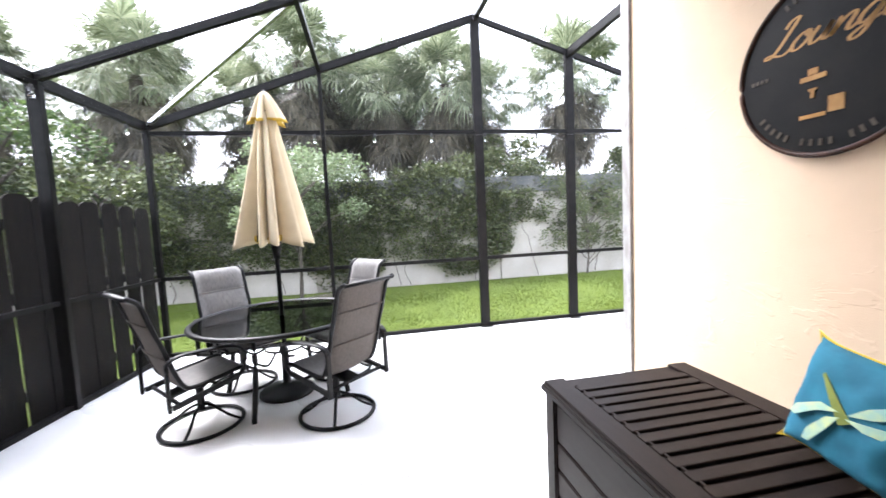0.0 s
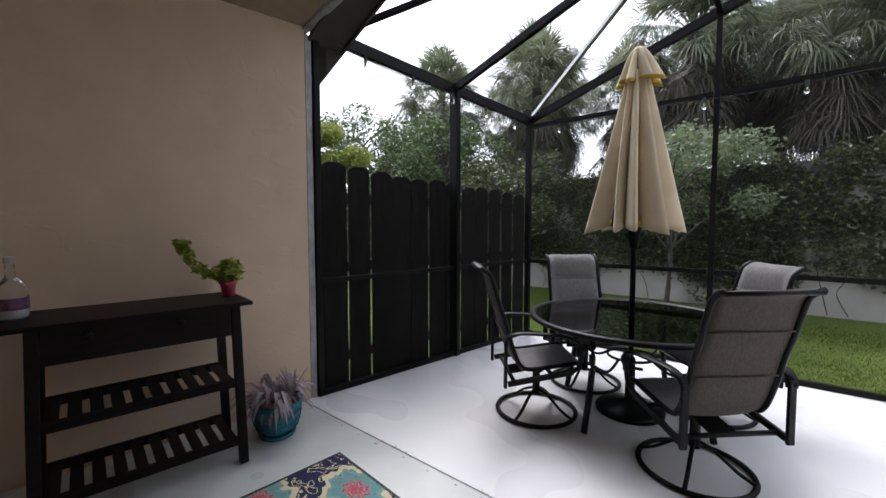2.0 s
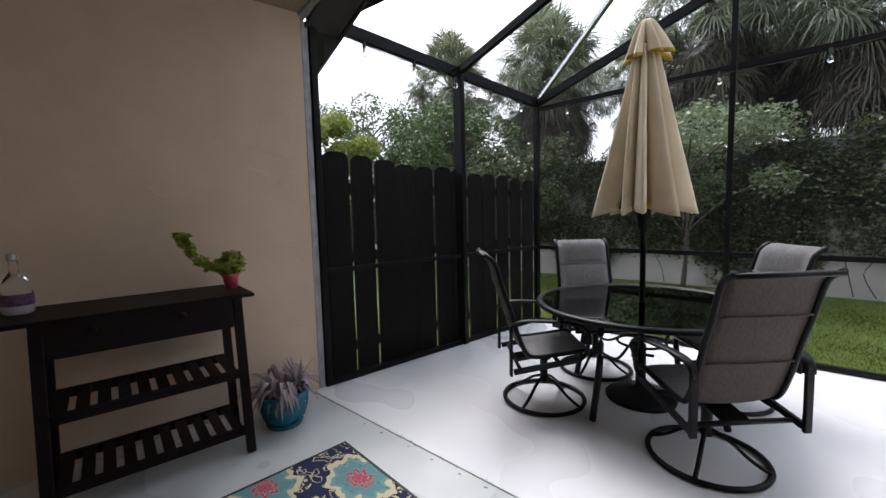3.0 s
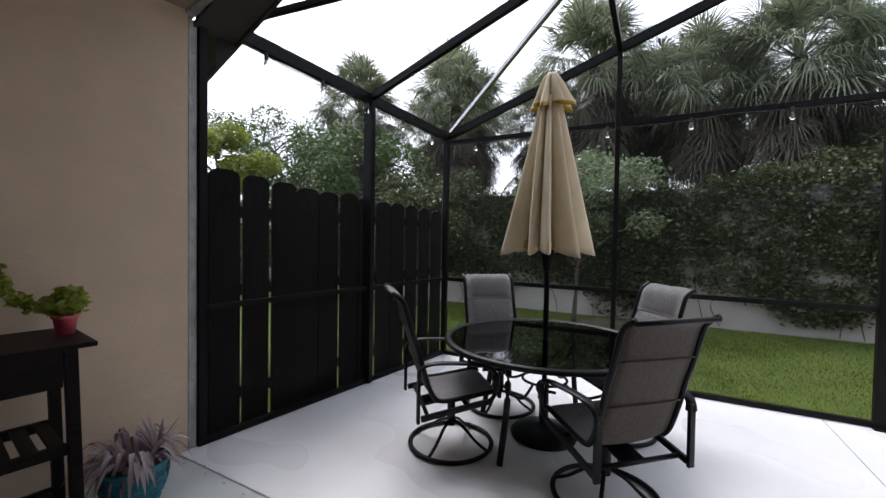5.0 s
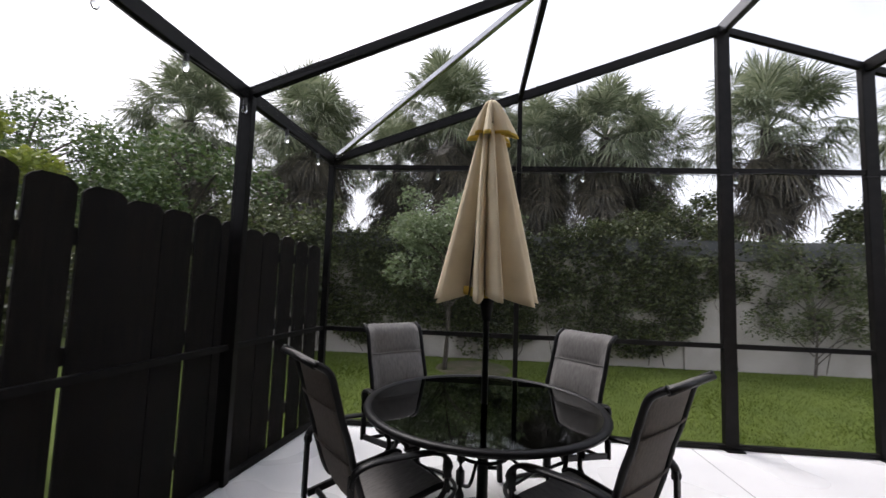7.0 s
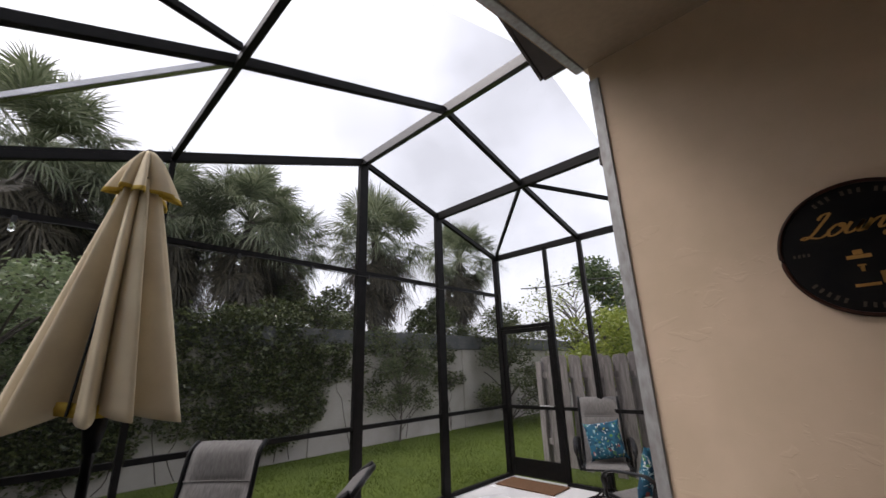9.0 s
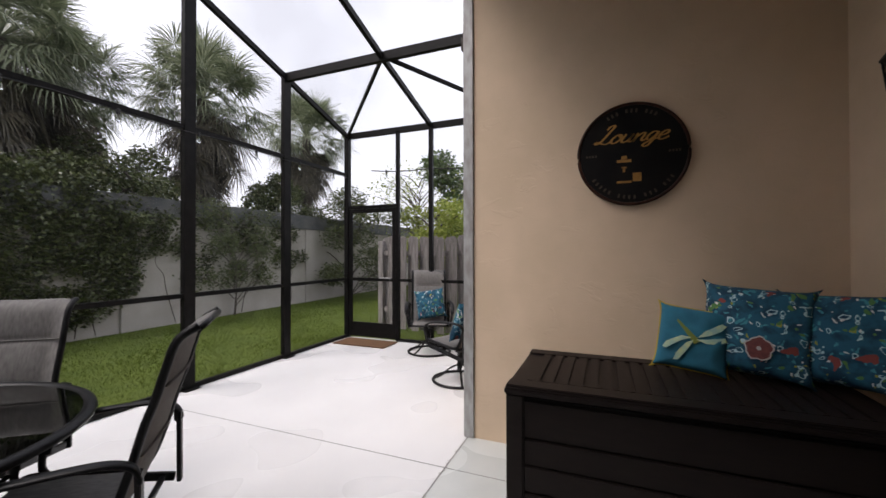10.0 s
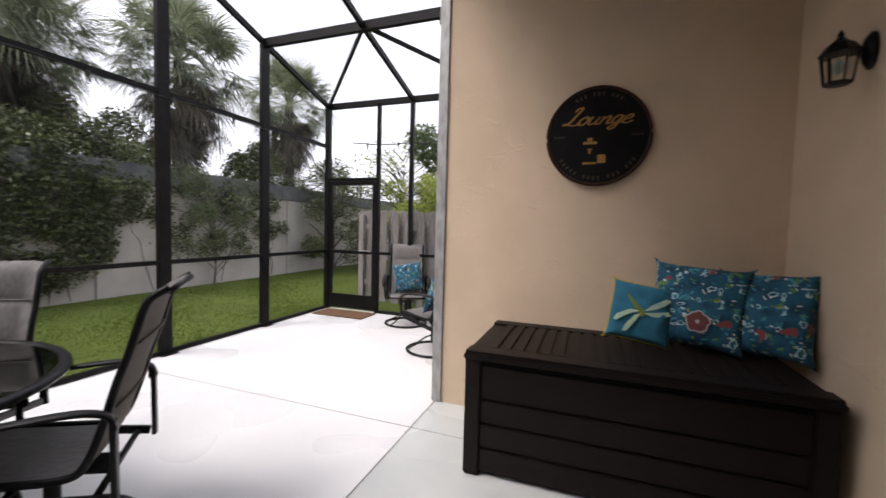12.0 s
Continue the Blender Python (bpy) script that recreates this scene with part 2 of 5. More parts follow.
def fabric_pattern(name, ground, blobs):
    """Teal cloth with printed flowers: rings of several colours at random cells."""
    m = bpy.data.materials.new(name)
    m.use_nodes = True
    n, l = m.node_tree.nodes, m.node_tree.links
    b = n["Principled BSDF"]
    b.inputs["Roughness"].default_value = 0.85
    co = n.new("ShaderNodeTexCoord")
    warp = n.new("ShaderNodeTexNoise")
    warp.inputs["Scale"].default_value = 13
    l.new(co.outputs["Object"], warp.inputs["Vector"])
    mixv = n.new("ShaderNodeMixRGB")
    mixv.blend_type, mixv.inputs[0].default_value = "ADD", 0.13
    l.new(co.outputs["Object"], mixv.inputs[1])
    l.new(warp.outputs["Color"], mixv.inputs[2])
    last = n.new("ShaderNodeRGB").outputs[0]
    last.default_value = (*ground, 1)
    shade = n.new("ShaderNodeTexNoise")
    shade.inputs["Scale"].default_value, shade.inputs["Detail"].default_value = 14, 4
    l.new(co.outputs["Object"], shade.inputs["Vector"])
    sr = n.new("ShaderNodeMapRange")
    sr.inputs[1].default_value, sr.inputs[2].default_value = 0.45, 0.6
    l.new(shade.outputs[0], sr.inputs[0])
    mx0 = n.new("ShaderNodeMixRGB")
    l.new(sr.outputs[0], mx0.inputs[0])
    l.new(last, mx0.inputs[1])
    mx0.inputs[2].default_value = (ground[0] * 0.4, ground[1] * 0.42, ground[2] * 0.5, 1)
    last = mx0.outputs[0]
    for color, scale, lo, hi, offset, w in blobs:
        mp = n.new("ShaderNodeMapping")
        mp.inputs["Location"].default_value = (offset, offset * 1.7, offset * 0.6)
        l.new(mixv.outputs[0], mp.inputs[0])
        v = n.new("ShaderNodeTexVoronoi")
        v.inputs["Scale"].default_value = scale * 0.85
        l.new(mp.outputs[0], v.inputs["Vector"])
        ring = n.new("ShaderNodeMath")
        ring.operation = "COMPARE"
        ring.inputs[1].default_value, ring.inputs[2].default_value = (lo + hi) / 2, (hi - lo) / 2
        l.new(v.outputs["Distance"], ring.inputs[0])
        sep = n.new("ShaderNodeSeparateColor")
        l.new(v.outputs["Color"], sep.inputs[0])
        keep = n.new("ShaderNodeMath")
        keep.operation, keep.inputs[1].default_value = "LESS_THAN", w
        l.new(sep.outputs[0], keep.inputs[0])
        mul = n.new("ShaderNodeMath")
        mul.operation = "MULTIPLY"
        l.new(ring.outputs[0], mul.inputs[0])
        l.new(keep.outputs[0], mul.inputs[1])
        mx = n.new("ShaderNodeMixRGB")
        l.new(mul.outputs[0], mx.inputs[0])
        l.new(last, mx.inputs[1])
        mx.inputs[2].default_value = (*color, 1)
        last = mx.outputs[0]
    l.new(last, b.inputs["Base Color"])
    return m


M_FLORAL = fabric_pattern("teal_floral_cloth", (0.010, 0.10, 0.165), [
    ((0.04, 0.24, 0.30), 30, 0.0, 0.26, 9.4, 0.5), ((0.28, 0.30, 0.05), 26, 0.0, 0.22, 11.9, 0.3),
    ((0.08, 0.20, 0.06), 19, 0.0, 0.26, 3.1, 0.5), ((0.40, 0.58, 0.62), 20, 0.22, 0.31, 1.3, 0.6),
    ((0.24, 0.05, 0.045), 12, 0.0, 0.27, 5.2, 0.26), ((0.5, 0.5, 0.48), 11, 0.27, 0.32, 5.2, 0.2),
    ((0.62, 0.62, 0.6), 27, 0.0, 0.19, 7.2, 0.42)])
M_TEAL = material("plain_teal_cloth", (0.014, 0.145, 0.225), (0.012, 0.115, 0.185), scale=14, rough=0.85, bump=0.2)
M_YELLOW = material("yellow_piping", (0.6, 0.42, 0.03), rough=0.7)
M_PALEAQUA = material("pale_aqua_print", (0.26, 0.45, 0.42), (0.46, 0.56, 0.30), scale=24, rough=0.85)
M_OLIVE = material("olive_print", (0.16, 0.20, 0.04), rough=0.85)
M_SIGN = material("black_painted_sign", (0.005, 0.005, 0.006), (0.009, 0.008, 0.008), scale=9, rough=0.5, spec=0.15)
M_SIGNEDGE = material("dark_copper_rim", (0.05, 0.018, 0.010), (0.02, 0.009, 0.006), scale=20, rough=0.5, spec=0.2)
M_BRASS = material("gold_paint", (0.34, 0.17, 0.035), (0.42, 0.22, 0.05), scale=30, rough=0.5)
M_DULLGOLD = material("dull_grey_lettering", (0.05, 0.036, 0.02), rough=0.6)
M_CURTAIN = material("grey_sheer_curtain", (0.22, 0.22, 0.24), (0.16, 0.16, 0.18), scale=4, rough=0.9, stretch=(6, 6, 0.4))
M_LABEL = material("purple_label", (0.10, 0.03, 0.09), (0.2, 0.1, 0.18), scale=40, rough=0.6)
M_MILK = material("frosted_white_glass", (0.55, 0.57, 0.58), (0.45, 0.47, 0.5), scale=10, rough=0.15)
M_WIRE = material("black_cable", (0.012, 0.012, 0.012), rough=0.5)

# ---- mesh helpers ----
def thing(name, at=(0, 0, 0), turn=0.0, label="", category="", group="", kind=""):
    e = new(name)
    e.matrix_world = pose(*at, 0, 0, turn)
    return tagged(e, label, category, group, kind)


def part(name, bm, mat, parent=None, label="", smooth=False, kind=""):
    me = bpy.data.meshes.new(name)
    bmesh.ops.recalc_face_normals(bm, faces=bm.faces)
    bm.to_mesh(me)
    bm.free()
    for m in (mat if isinstance(mat, (list, tuple)) else (mat,)):
        me.materials.append(m)
    if smooth:
        me.polygons.foreach_set("use_smooth", [True] * len(me.polygons))
    ob = new(name, me)
    ob.parent = parent
    return tagged(ob, label, kind=kind)


def box(bm, size, at, turn=None, bevel=0.0, mat=0):
    r = bmesh.ops.create_cube(bm, size=1)
    vs = r["verts"]
    m = Matrix.Translation(at) @ (turn if turn is not None else Matrix.Identity(4)) @ Matrix.Diagonal((*size, 1))
    bmesh.ops.transform(bm, matrix=m, verts=vs)
    fs = list({f for v in vs for f in v.link_faces})
    for f in fs:
        f.material_index = mat
    if bevel:
        es = list({e for v in vs for e in v.link_edges})
        bmesh.ops.bevel(bm, geom=es, offset=bevel, segments=2, affect="EDGES", clamp_overlap=True)
    return bm


def boxm(size, at=(0, 0, 0), turn=None, bevel=0.0):
    return box(bmesh.new(), size, at, turn, bevel)


def beam(bm, a, b, w, h, up=(0, 0, 1)):
    """A straight bar from a to b, w wide and h high."""
    a, b = Vector(a), Vector(b)
    d = b - a
    z = d.normalized()
    x = Vector(up).cross(z)
    if x.length < 1e-3:
        x = Vector((1, 0, 0))
    x.normalize()
    y = z.cross(x)
    m = Matrix((x, y, z)).transposed().to_4x4()
    return box(bm, (w, h, d.length), (a + b) / 2, m, 0.003)


def spline(points, n=6):
    p = [Vector(q) for q in points]
    out = []
    for i in range(len(p) - 1):
        a, b, c, d = p[max(i - 1, 0)], p[i], p[i + 1], p[min(i + 2, len(p) - 1)]
        for k in range(n):
            t = k / n
            out.append(0.5 * (2 * b + (c - a) * t + (2 * a - 5 * b + 4 * c - d) * t * t + (3 * b - a - 3 * c + d) * t ** 3))
    out.append(p[-1])
    return out


def tube(bm, points, r, sides=8, closed=False, flat=1.0, r2=None):
    """A rod swept along points. flat squashes it in z."""
    pts = [Vector(q) for q in points]
    rings = []
    n = len(pts)
    for i, q in enumerate(pts):
        a = pts[(i - 1) % n] if closed or i else q
        b = pts[(i + 1) % n] if closed or i < n - 1 else q
        d = (b - a).normalized()
        x = d.cross(Vector((0, 0, 1)))
        if x.length < 0.05:
            x = d.cross(Vector((0, 1, 0)))
        x.normalize()
        y = x.cross(d)
        rr = r if r2 is None else r + (r2 - r) * i / max(n - 1, 1)
        rings.append([bm.verts.new(q + x * math.cos(k * math.tau / sides) * rr + y * math.sin(k * math.tau / sides) * rr * flat) for k in range(sides)])
    for i in range(n if closed else n - 1):
        a, b = rings[i], rings[(i + 1) % n]
        for k in range(sides):
            bm.faces.new((a[k], a[(k + 1) % sides], b[(k + 1) % sides], b[k]))
    if not closed:
        bm.faces.new(rings[0][::-1])
        bm.faces.new(rings[-1])
    return bm


def lathe(bm, profile, sides=24, cap=True, at=(0, 0)):
    rings = [[bm.verts.new((at[0] + r * math.cos(k * math.tau / sides), at[1] + r * math.sin(k * math.tau / sides), z)) for k in range(sides)] for r, z in profile]
    for a, b in zip(rings, rings[1:]):
        for k in range(sides):
            bm.faces.new((a[k], a[(k + 1) % sides], b[(k + 1) % sides], b[k]))
    if cap:
        bm.faces.new(rings[0][::-1])
        bm.faces.new(rings[-1])
    return bm


def prism(bm, outline, thick, axis="y"):
    """An outline in the plane across axis, given thickness along it."""
    def place(u, v, w):
        return {"y": (u, w, v), "x": (w, u, v), "z": (u, v, w)}[axis]
    a = [bm.verts.new(place(u, v, -thick / 2)) for u, v in outline]
    b = [bm.verts.new(place(u, v, thick / 2)) for u, v in outline]
    bm.faces.new(a)
    bm.faces.new(b[::-1])
    n = len(outline)
    for i in range(n):
        bm.faces.new((a[i], b[i], b[(i + 1) % n], a[(i + 1) % n]))
    return bm


def poly_object(name, verts, faces, mat, parent=None, label="", kind="", smooth=False):
    me = bpy.data.meshes.new(name)
    me.from_pydata(verts, [], faces)
    me.materials.append(mat)
    if smooth:
        me.polygons.foreach_set("use_smooth", [True] * len(me.polygons))
    ob = new(name, me)
    ob.parent = parent
    return tagged(ob, label, kind=kind)


def structure(name, bm, mat, label=""):
    return part(name, bm, mat, None, label, kind="structure")


# ---- plan ----
W = 4.49
YF, XR = 2.86, 7.07
X2, X3, X4 = 2.41, 4.40, 5.72
YP = 1.40
ZR, ZM = 0.94, 2.625
CEIL = 2.845


def ceil_z(x):
    return 2.885 + 0.19 * x


def rake_z(x):
    return min(2.99 + 0.48 * (x - 0.46), 3.82 + 0.48 * (4.44 - x))


SK0, SK1 = Vector((0.06, 0.05, 0)), Vector((0.455, YF, 0))
SKD = (SK1 - SK0).normalized()
SKN = Vector((SKD.y, -SKD.x, 0))
SKTURN = -math.degrees(math.atan2(SKD.x, SKD.y))


def left(along, out=0.0, z=0.0):
    """A place by the line of the left side: metres ahead of the wall's end, metres into the patio."""
    p = SK0 + SKD * along + SKN * out
    return Vector((p.x, p.y, z))


def roof_z(x):
    if x <= X3:
        return 2.70 + (x - 0.455) * (4.08 - 2.70) / (X3 - 0.455)
    return 4.08 + (x - X3) * (3.255 - 4.08) / (XR - X3)


# ---- structure ----
bm = prism(bmesh.new(), [tuple(left(-0.125, -0.06)[:2]), (7.13, -0.075), (7.13, 2.92), tuple(left(2.87, -0.06)[:2])], 0.16, "z")
bmesh.ops.translate(bm, vec=(0, 0, -0.083), verts=bm.verts)
patio = structure("patio_floor", bm, M_SLAB, "white painted concrete patio slab under the screen cage")
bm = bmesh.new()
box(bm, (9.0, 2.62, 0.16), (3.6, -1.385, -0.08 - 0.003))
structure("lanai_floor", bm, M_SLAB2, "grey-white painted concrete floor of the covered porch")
bm = bmesh.new()
for a, b, w in [((-0.4, -0.075), (4.6, -0.075), 0.010), ((4.03, -0.14), (4.03, YF), 0.006), ((4.03, -2.2), (4.03, -0.15), 0.003)]:
    beam(bm, (*a, -0.0025), (*b, -0.0025), w, 0.004)
structure("floor_joint", bm, M_JOINT, "dirty control joint in the painted concrete")

bm = bmesh.new()
prism(bm, [tuple(left(-3.2)[:2]), tuple(left(-0.064)[:2]), tuple(left(-0.064, -0.2)[:2]), tuple(left(-3.2, -0.2)[:2])], CEIL + 0.2, "z")
bmesh.ops.translate(bm, vec=(0, 0, (CEIL + 0.2) / 2 - 0.01), verts=bm.verts)
structure("wall_west", bm, M_STUCCO, "peach beige stucco wall with trowel marks")
bm = boxm((0.24, 2.31, 3.84), (W + 0.12, -1.21, 3.84 / 2 - 0.01))
structure("wall_east", bm, M_STUCCO, "peach beige stucco wall with trowel marks")
bm = bmesh.new()
DX0, DX1, DTOP = 0.75, 3.43, 2.42
box(bm, (W - DX1, 0.16, 3.84), ((W + DX1) / 2, -2.33, 3.84 / 2 - 0.01))
box(bm, (DX0 + 0.6, 0.16, 3.22), ((DX0 - 0.6) / 2, -2.33, 3.2 / 2 - 0.01))
box(bm, (DX1 - DX0, 0.16, 3.83 - DTOP), ((DX0 + DX1) / 2, -2.33, (3.83 + DTOP) / 2))
structure("wall_south", bm, M_STUCCO, "peach beige stucco house wall with the sliding door opening")
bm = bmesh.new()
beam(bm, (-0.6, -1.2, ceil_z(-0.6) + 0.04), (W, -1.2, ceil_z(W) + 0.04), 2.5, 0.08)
structure("ceiling", bm, M_CEIL, "sloping porch ceiling, beige darkened in place of shade")
bm = bmesh.new()
box(bm, (2.6, 0.12, 3.0), (W + 0.24 + 1.3, -0.22, 1.5))
structure("wall_house", bm, M_STUCCO, "plain stucco house wall beside the patio")
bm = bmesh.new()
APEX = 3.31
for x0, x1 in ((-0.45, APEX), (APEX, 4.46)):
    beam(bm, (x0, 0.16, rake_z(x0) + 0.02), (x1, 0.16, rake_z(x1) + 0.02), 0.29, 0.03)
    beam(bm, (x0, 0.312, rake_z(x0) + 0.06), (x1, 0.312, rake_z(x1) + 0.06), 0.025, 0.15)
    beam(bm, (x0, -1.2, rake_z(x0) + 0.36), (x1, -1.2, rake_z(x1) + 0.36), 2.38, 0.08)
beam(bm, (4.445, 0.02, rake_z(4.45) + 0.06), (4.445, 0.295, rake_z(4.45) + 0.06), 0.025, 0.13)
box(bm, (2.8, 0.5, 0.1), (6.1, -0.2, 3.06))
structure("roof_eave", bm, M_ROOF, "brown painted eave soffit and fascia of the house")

bm = bmesh.new()
prism(bm, [(-0.4, ceil_z(-0.4) + 0.012), (W + 0.2, ceil_z(W + 0.2) + 0.012), (W + 0.2, ceil_z(W + 0.2) + 0.05), (4.46, rake_z(4.46) + 0.03), (APEX, rake_z(APEX) + 0.03), (0.2, ceil_z(0.2) + 0.05)], 0.1, "y")
bmesh.ops.translate(bm, vec=(0, -0.055, 0), verts=bm.verts)
structure("wall_gable", bm, M_STUCCO, "stucco gable above the porch opening")

# metal channels on the wall ends and along the opening's head
bm = boxm((0.05, 0.052, CEIL), (0, 0, CEIL / 2), None, 0.003)
ch = structure("trim", bm, M_CHANNEL, "weathered grey metal channel on the wall end")
ch.matrix_world = Matrix.Translation(left(-0.037, -0.021)) @ pose(0, 0, 0, 0, 0, SKTURN)
for k in range(9):
    s = lathe(bmesh.new(), [(0.006, 0), (0.006, 0.003), (0.003, 0.005)], 8)
    bmesh.ops.rotate(s, matrix=Matrix.Rotation(radians(90), 3, "Y"), verts=s.verts)
    part("screw", s, M_JOINT, ch).location = (0.025, 0, 0.15 + k * 0.31)
bm = boxm((0.024, 0.075, 3.6), (W - 0.006, -0.086, 1.8), None, 0.003)
structure("trim", bm, M_CHANNEL, "weathered grey metal channel on the wall end")
structure("trim", beam(bmesh.new(), (0.04, 0.0, ceil_z(0.04) - 0.005), (W - 0.02, 0.0, ceil_z(W) - 0.005), 0.06, 0.04), M_CHANNEL, "grey metal channel along the ceiling edge")

# the dark room behind the sliding door, its gloom put into near-black surfaces
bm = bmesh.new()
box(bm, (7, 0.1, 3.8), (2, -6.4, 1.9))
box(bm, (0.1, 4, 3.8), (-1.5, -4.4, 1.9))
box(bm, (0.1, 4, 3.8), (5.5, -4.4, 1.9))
structure("wall_room", bm, M_ROOMSHADE, "room wall behind the door, near-black in place of shade")
structure("ceiling_room", boxm((7, 4.2, 0.1), (2, -4.45, 2.86)), M_ROOMSHADE, "room ceiling, near-black in place of shade")
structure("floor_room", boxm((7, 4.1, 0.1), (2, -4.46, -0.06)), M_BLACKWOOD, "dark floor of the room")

# ground
GZ = -0.10
N = 60
vs, fs = [], []
for i in range(N + 1):
    for j in range(N + 1):
        x = (i / N * 2 - 1)
        y = (j / N * 2 - 1)
        x, y = 3 + 8 * x + 90 * x ** 5, 4 + 8 * y + 90 * y ** 5
        vs.append((x, y, GZ + 0.02 * noise.noise(Vector((x, y, 0)) * 0.8)))
for i in range(N):
    for j in range(N):
        a = i * (N + 1) + j
        fs.append((a, a + N + 1, a + N + 2, a + 1))
poly_object("ground", vs, fs, M_GRASSG, None, "green lawn ground", "structure", True)

# ---- screen cage ----
cage = thing("screen_cage", (0, 0, 0), 0, "dark bronze aluminium screen cage over the white patio slab", "screen enclosure")


def bar(name, a, b, w=0.05, h=0.05, parent=None):
    return part(name, beam(bmesh.new(), a, b, w, h), M_BRONZE, parent or cage)


corner_top = (0.455, YF, 2.70)
bar("post", (0.455, YF, 0), (0.455, YF, 2.66), 0.06, 0.06)
bar("post", (X2, YF, 0), (X2, YF, roof_z(X2)), 0.045, 0.045)
bar("post", (X3, YF, 0), (X3, YF, roof_z(X3)), 0.12, 0.06)
bar("post", (X4, YF, 0), (X4, YF, roof_z(X4)), 0.12, 0.06)
bar("post", (XR, YF, 0), (XR, YF, 3.25), 0.08, 0.08)
for x in (X3, X4):
    part("foot_plate", boxm((0.16, 0.12, 0.008), (x, YF - 0.03, 0.004), None, 0.002), M_BRONZE, cage)
bar("sill", (0.455, YF, 0.022), (XR, YF, 0.022), 0.05, 0.044)
for a, b in zip((0.455, X2, X3, X4), (X2, X3, X4, XR)):
    bar("rail", (a + 0.03, YF, ZR), (b - 0.03, YF, ZR), 0.04, 0.045)
    bar("rail", (a + 0.03, YF, ZM), (b - 0.03, YF, ZM), 0.04, 0.05)
bar("eave_beam", corner_top, (X3, YF, roof_z(X3)), 0.05, 0.09)
bar("eave_beam", (X3, YF, roof_z(X3)), (XR, YF, 3.255), 0.05, 0.07)
# left side
L1 = left(1.54)
LE = left(0.018)
ZL0, ZL1 = 2.90, 2.79
bar("post", (L1.x, L1.y, 0), (L1.x, L1.y, ZL1), 0.10, 0.06)
bar("post", (LE.x, LE.y, 0), (LE.x, LE.y, ZL0), 0.05, 0.055)
bar("eave_beam", (LE.x, LE.y, ZL0), (L1.x, L1.y, ZL1), 0.055, 0.10)
bar("eave_beam", (L1.x, L1.y, ZL1), corner_top, 0.055, 0.10)
bar("sill", (LE.x, LE.y, 0.022), (0.455, YF, 0.022), 0.05, 0.044)
bar("rail", (LE.x, LE.y, ZR), (0.455, YF, ZR), 0.035, 0.04)
# right side
YD = 1.93
bar("post", (XR, YD, 0), (XR, YD, 3.25), 0.055, 0.055)
bar("post", (XR, 1.37, 0), (XR, 1.37, 3.25), 0.06, 0.06)
bar("post", (XR, 0.0, 0), (XR, 0.0, 3.25), 0.06, 0.06)
bar("eave_beam", (XR, YF, 3.255), (XR, -0.12, 3.255), 0.055, 0.09)
bar("rail", (XR, YD, ZR), (XR, -0.1, ZR), 0.04, 0.045)
bar("sill", (XR, YD, 0.022), (XR, -0.1, 0.022), 0.05, 0.044)
bar("door_header", (XR, YF, 2.09), (XR, YD, 2.09), 0.05, 0.05)
# roof
for x, w in ((X2, 0.045), (X3, 0.07), (X4, 0.06)):
    rb = bar("roof_beam", (x, YF, roof_z(x)), (x, 0.0 if x < 4 else 0.34, roof_z(x)), w, 0.11 if w > 0.05 else 0.06)
    # this beam's lit look is put into a lighter bronze
    if x == X3:
        rb.data.materials[0] = M_LITBEAM
pts = [(L1.x, L1.y, ZL1 + 0.01), (X2, YP - 0.07, roof_z(X2) + 0.03), (X3, YP, roof_z(X3)), (X4, YP, roof_z(X4)), (XR, 1.37, 3.255)]
for a, b in zip(pts, pts[1:]):
    bar("purlin", a, b, 0.05, 0.07)
# same bronze as the other braces, coloured pale for the sky's reflection
part("brace", beam(bmesh.new(), corner_top, pts[1], 0.04, 0.045), M_SKYSHEEN, cage, "bronze brace with the sky's sheen in its colour")
bar("brace", (0.14, 0.28, 2.94), (X2 - 0.02, 1.23, 3.44), 0.04, 0.045)
bar("brace", (XR, YF, 3.255), pts[3], 0.04, 0.045)
bar("brace", (X4 + 0.03, 1.33, 3.655), (XR, 0.05, 3.255), 0.04, 0.045)
part("gusset", prism(bmesh.new(), [(0, 0), (0.22, 0), (0, -0.3)], 0.004, "x"), M_ROOF, cage).matrix_world = Matrix.Translation(left(0.12, -0.02, 2.88)) @ pose(0, 0, 0, 0, 0, SKTURN)


def panel(corners):
    poly_object("screen_panel", corners, [tuple(range(len(corners)))], M_SCREEN, cage)


for a, b in zip((0.455, X2, X3, X4), (X2, X3, X4, XR)):
    y = YF + 0.012
    panel([(a, y, 0.04), (b, y, 0.04), (b, y, ZR), (a, y, ZR)])
    panel([(a, y, ZR), (b, y, ZR), (b, y, ZM), (a, y, ZM)])
    panel([(a, y, ZM), (b, y, ZM), (b, y, roof_z(b)), (a, y, roof_z(a))])
for a, b in ((LE, L1), (L1, SK1)):
    panel([(a.x - 0.012, a.y, 0.04), (b.x - 0.012, b.y, 0.04), (b.x - 0.012, b.y, ZL1 if b is L1 else 2.7), (a.x - 0.012, a.y, ZL0 if a is LE else ZL1)])
for a, b, z in ((YF, YD, 2.09), (YD, 1.37, 0.04), (1.37, 0, 0.04)):
    panel([(XR + 0.012, a, z), (XR + 0.012, b, z), (XR + 0.012, b, 3.25), (XR + 0.012, a, 3.25)])
xs = (0.455, X2, X3, X4, XR)
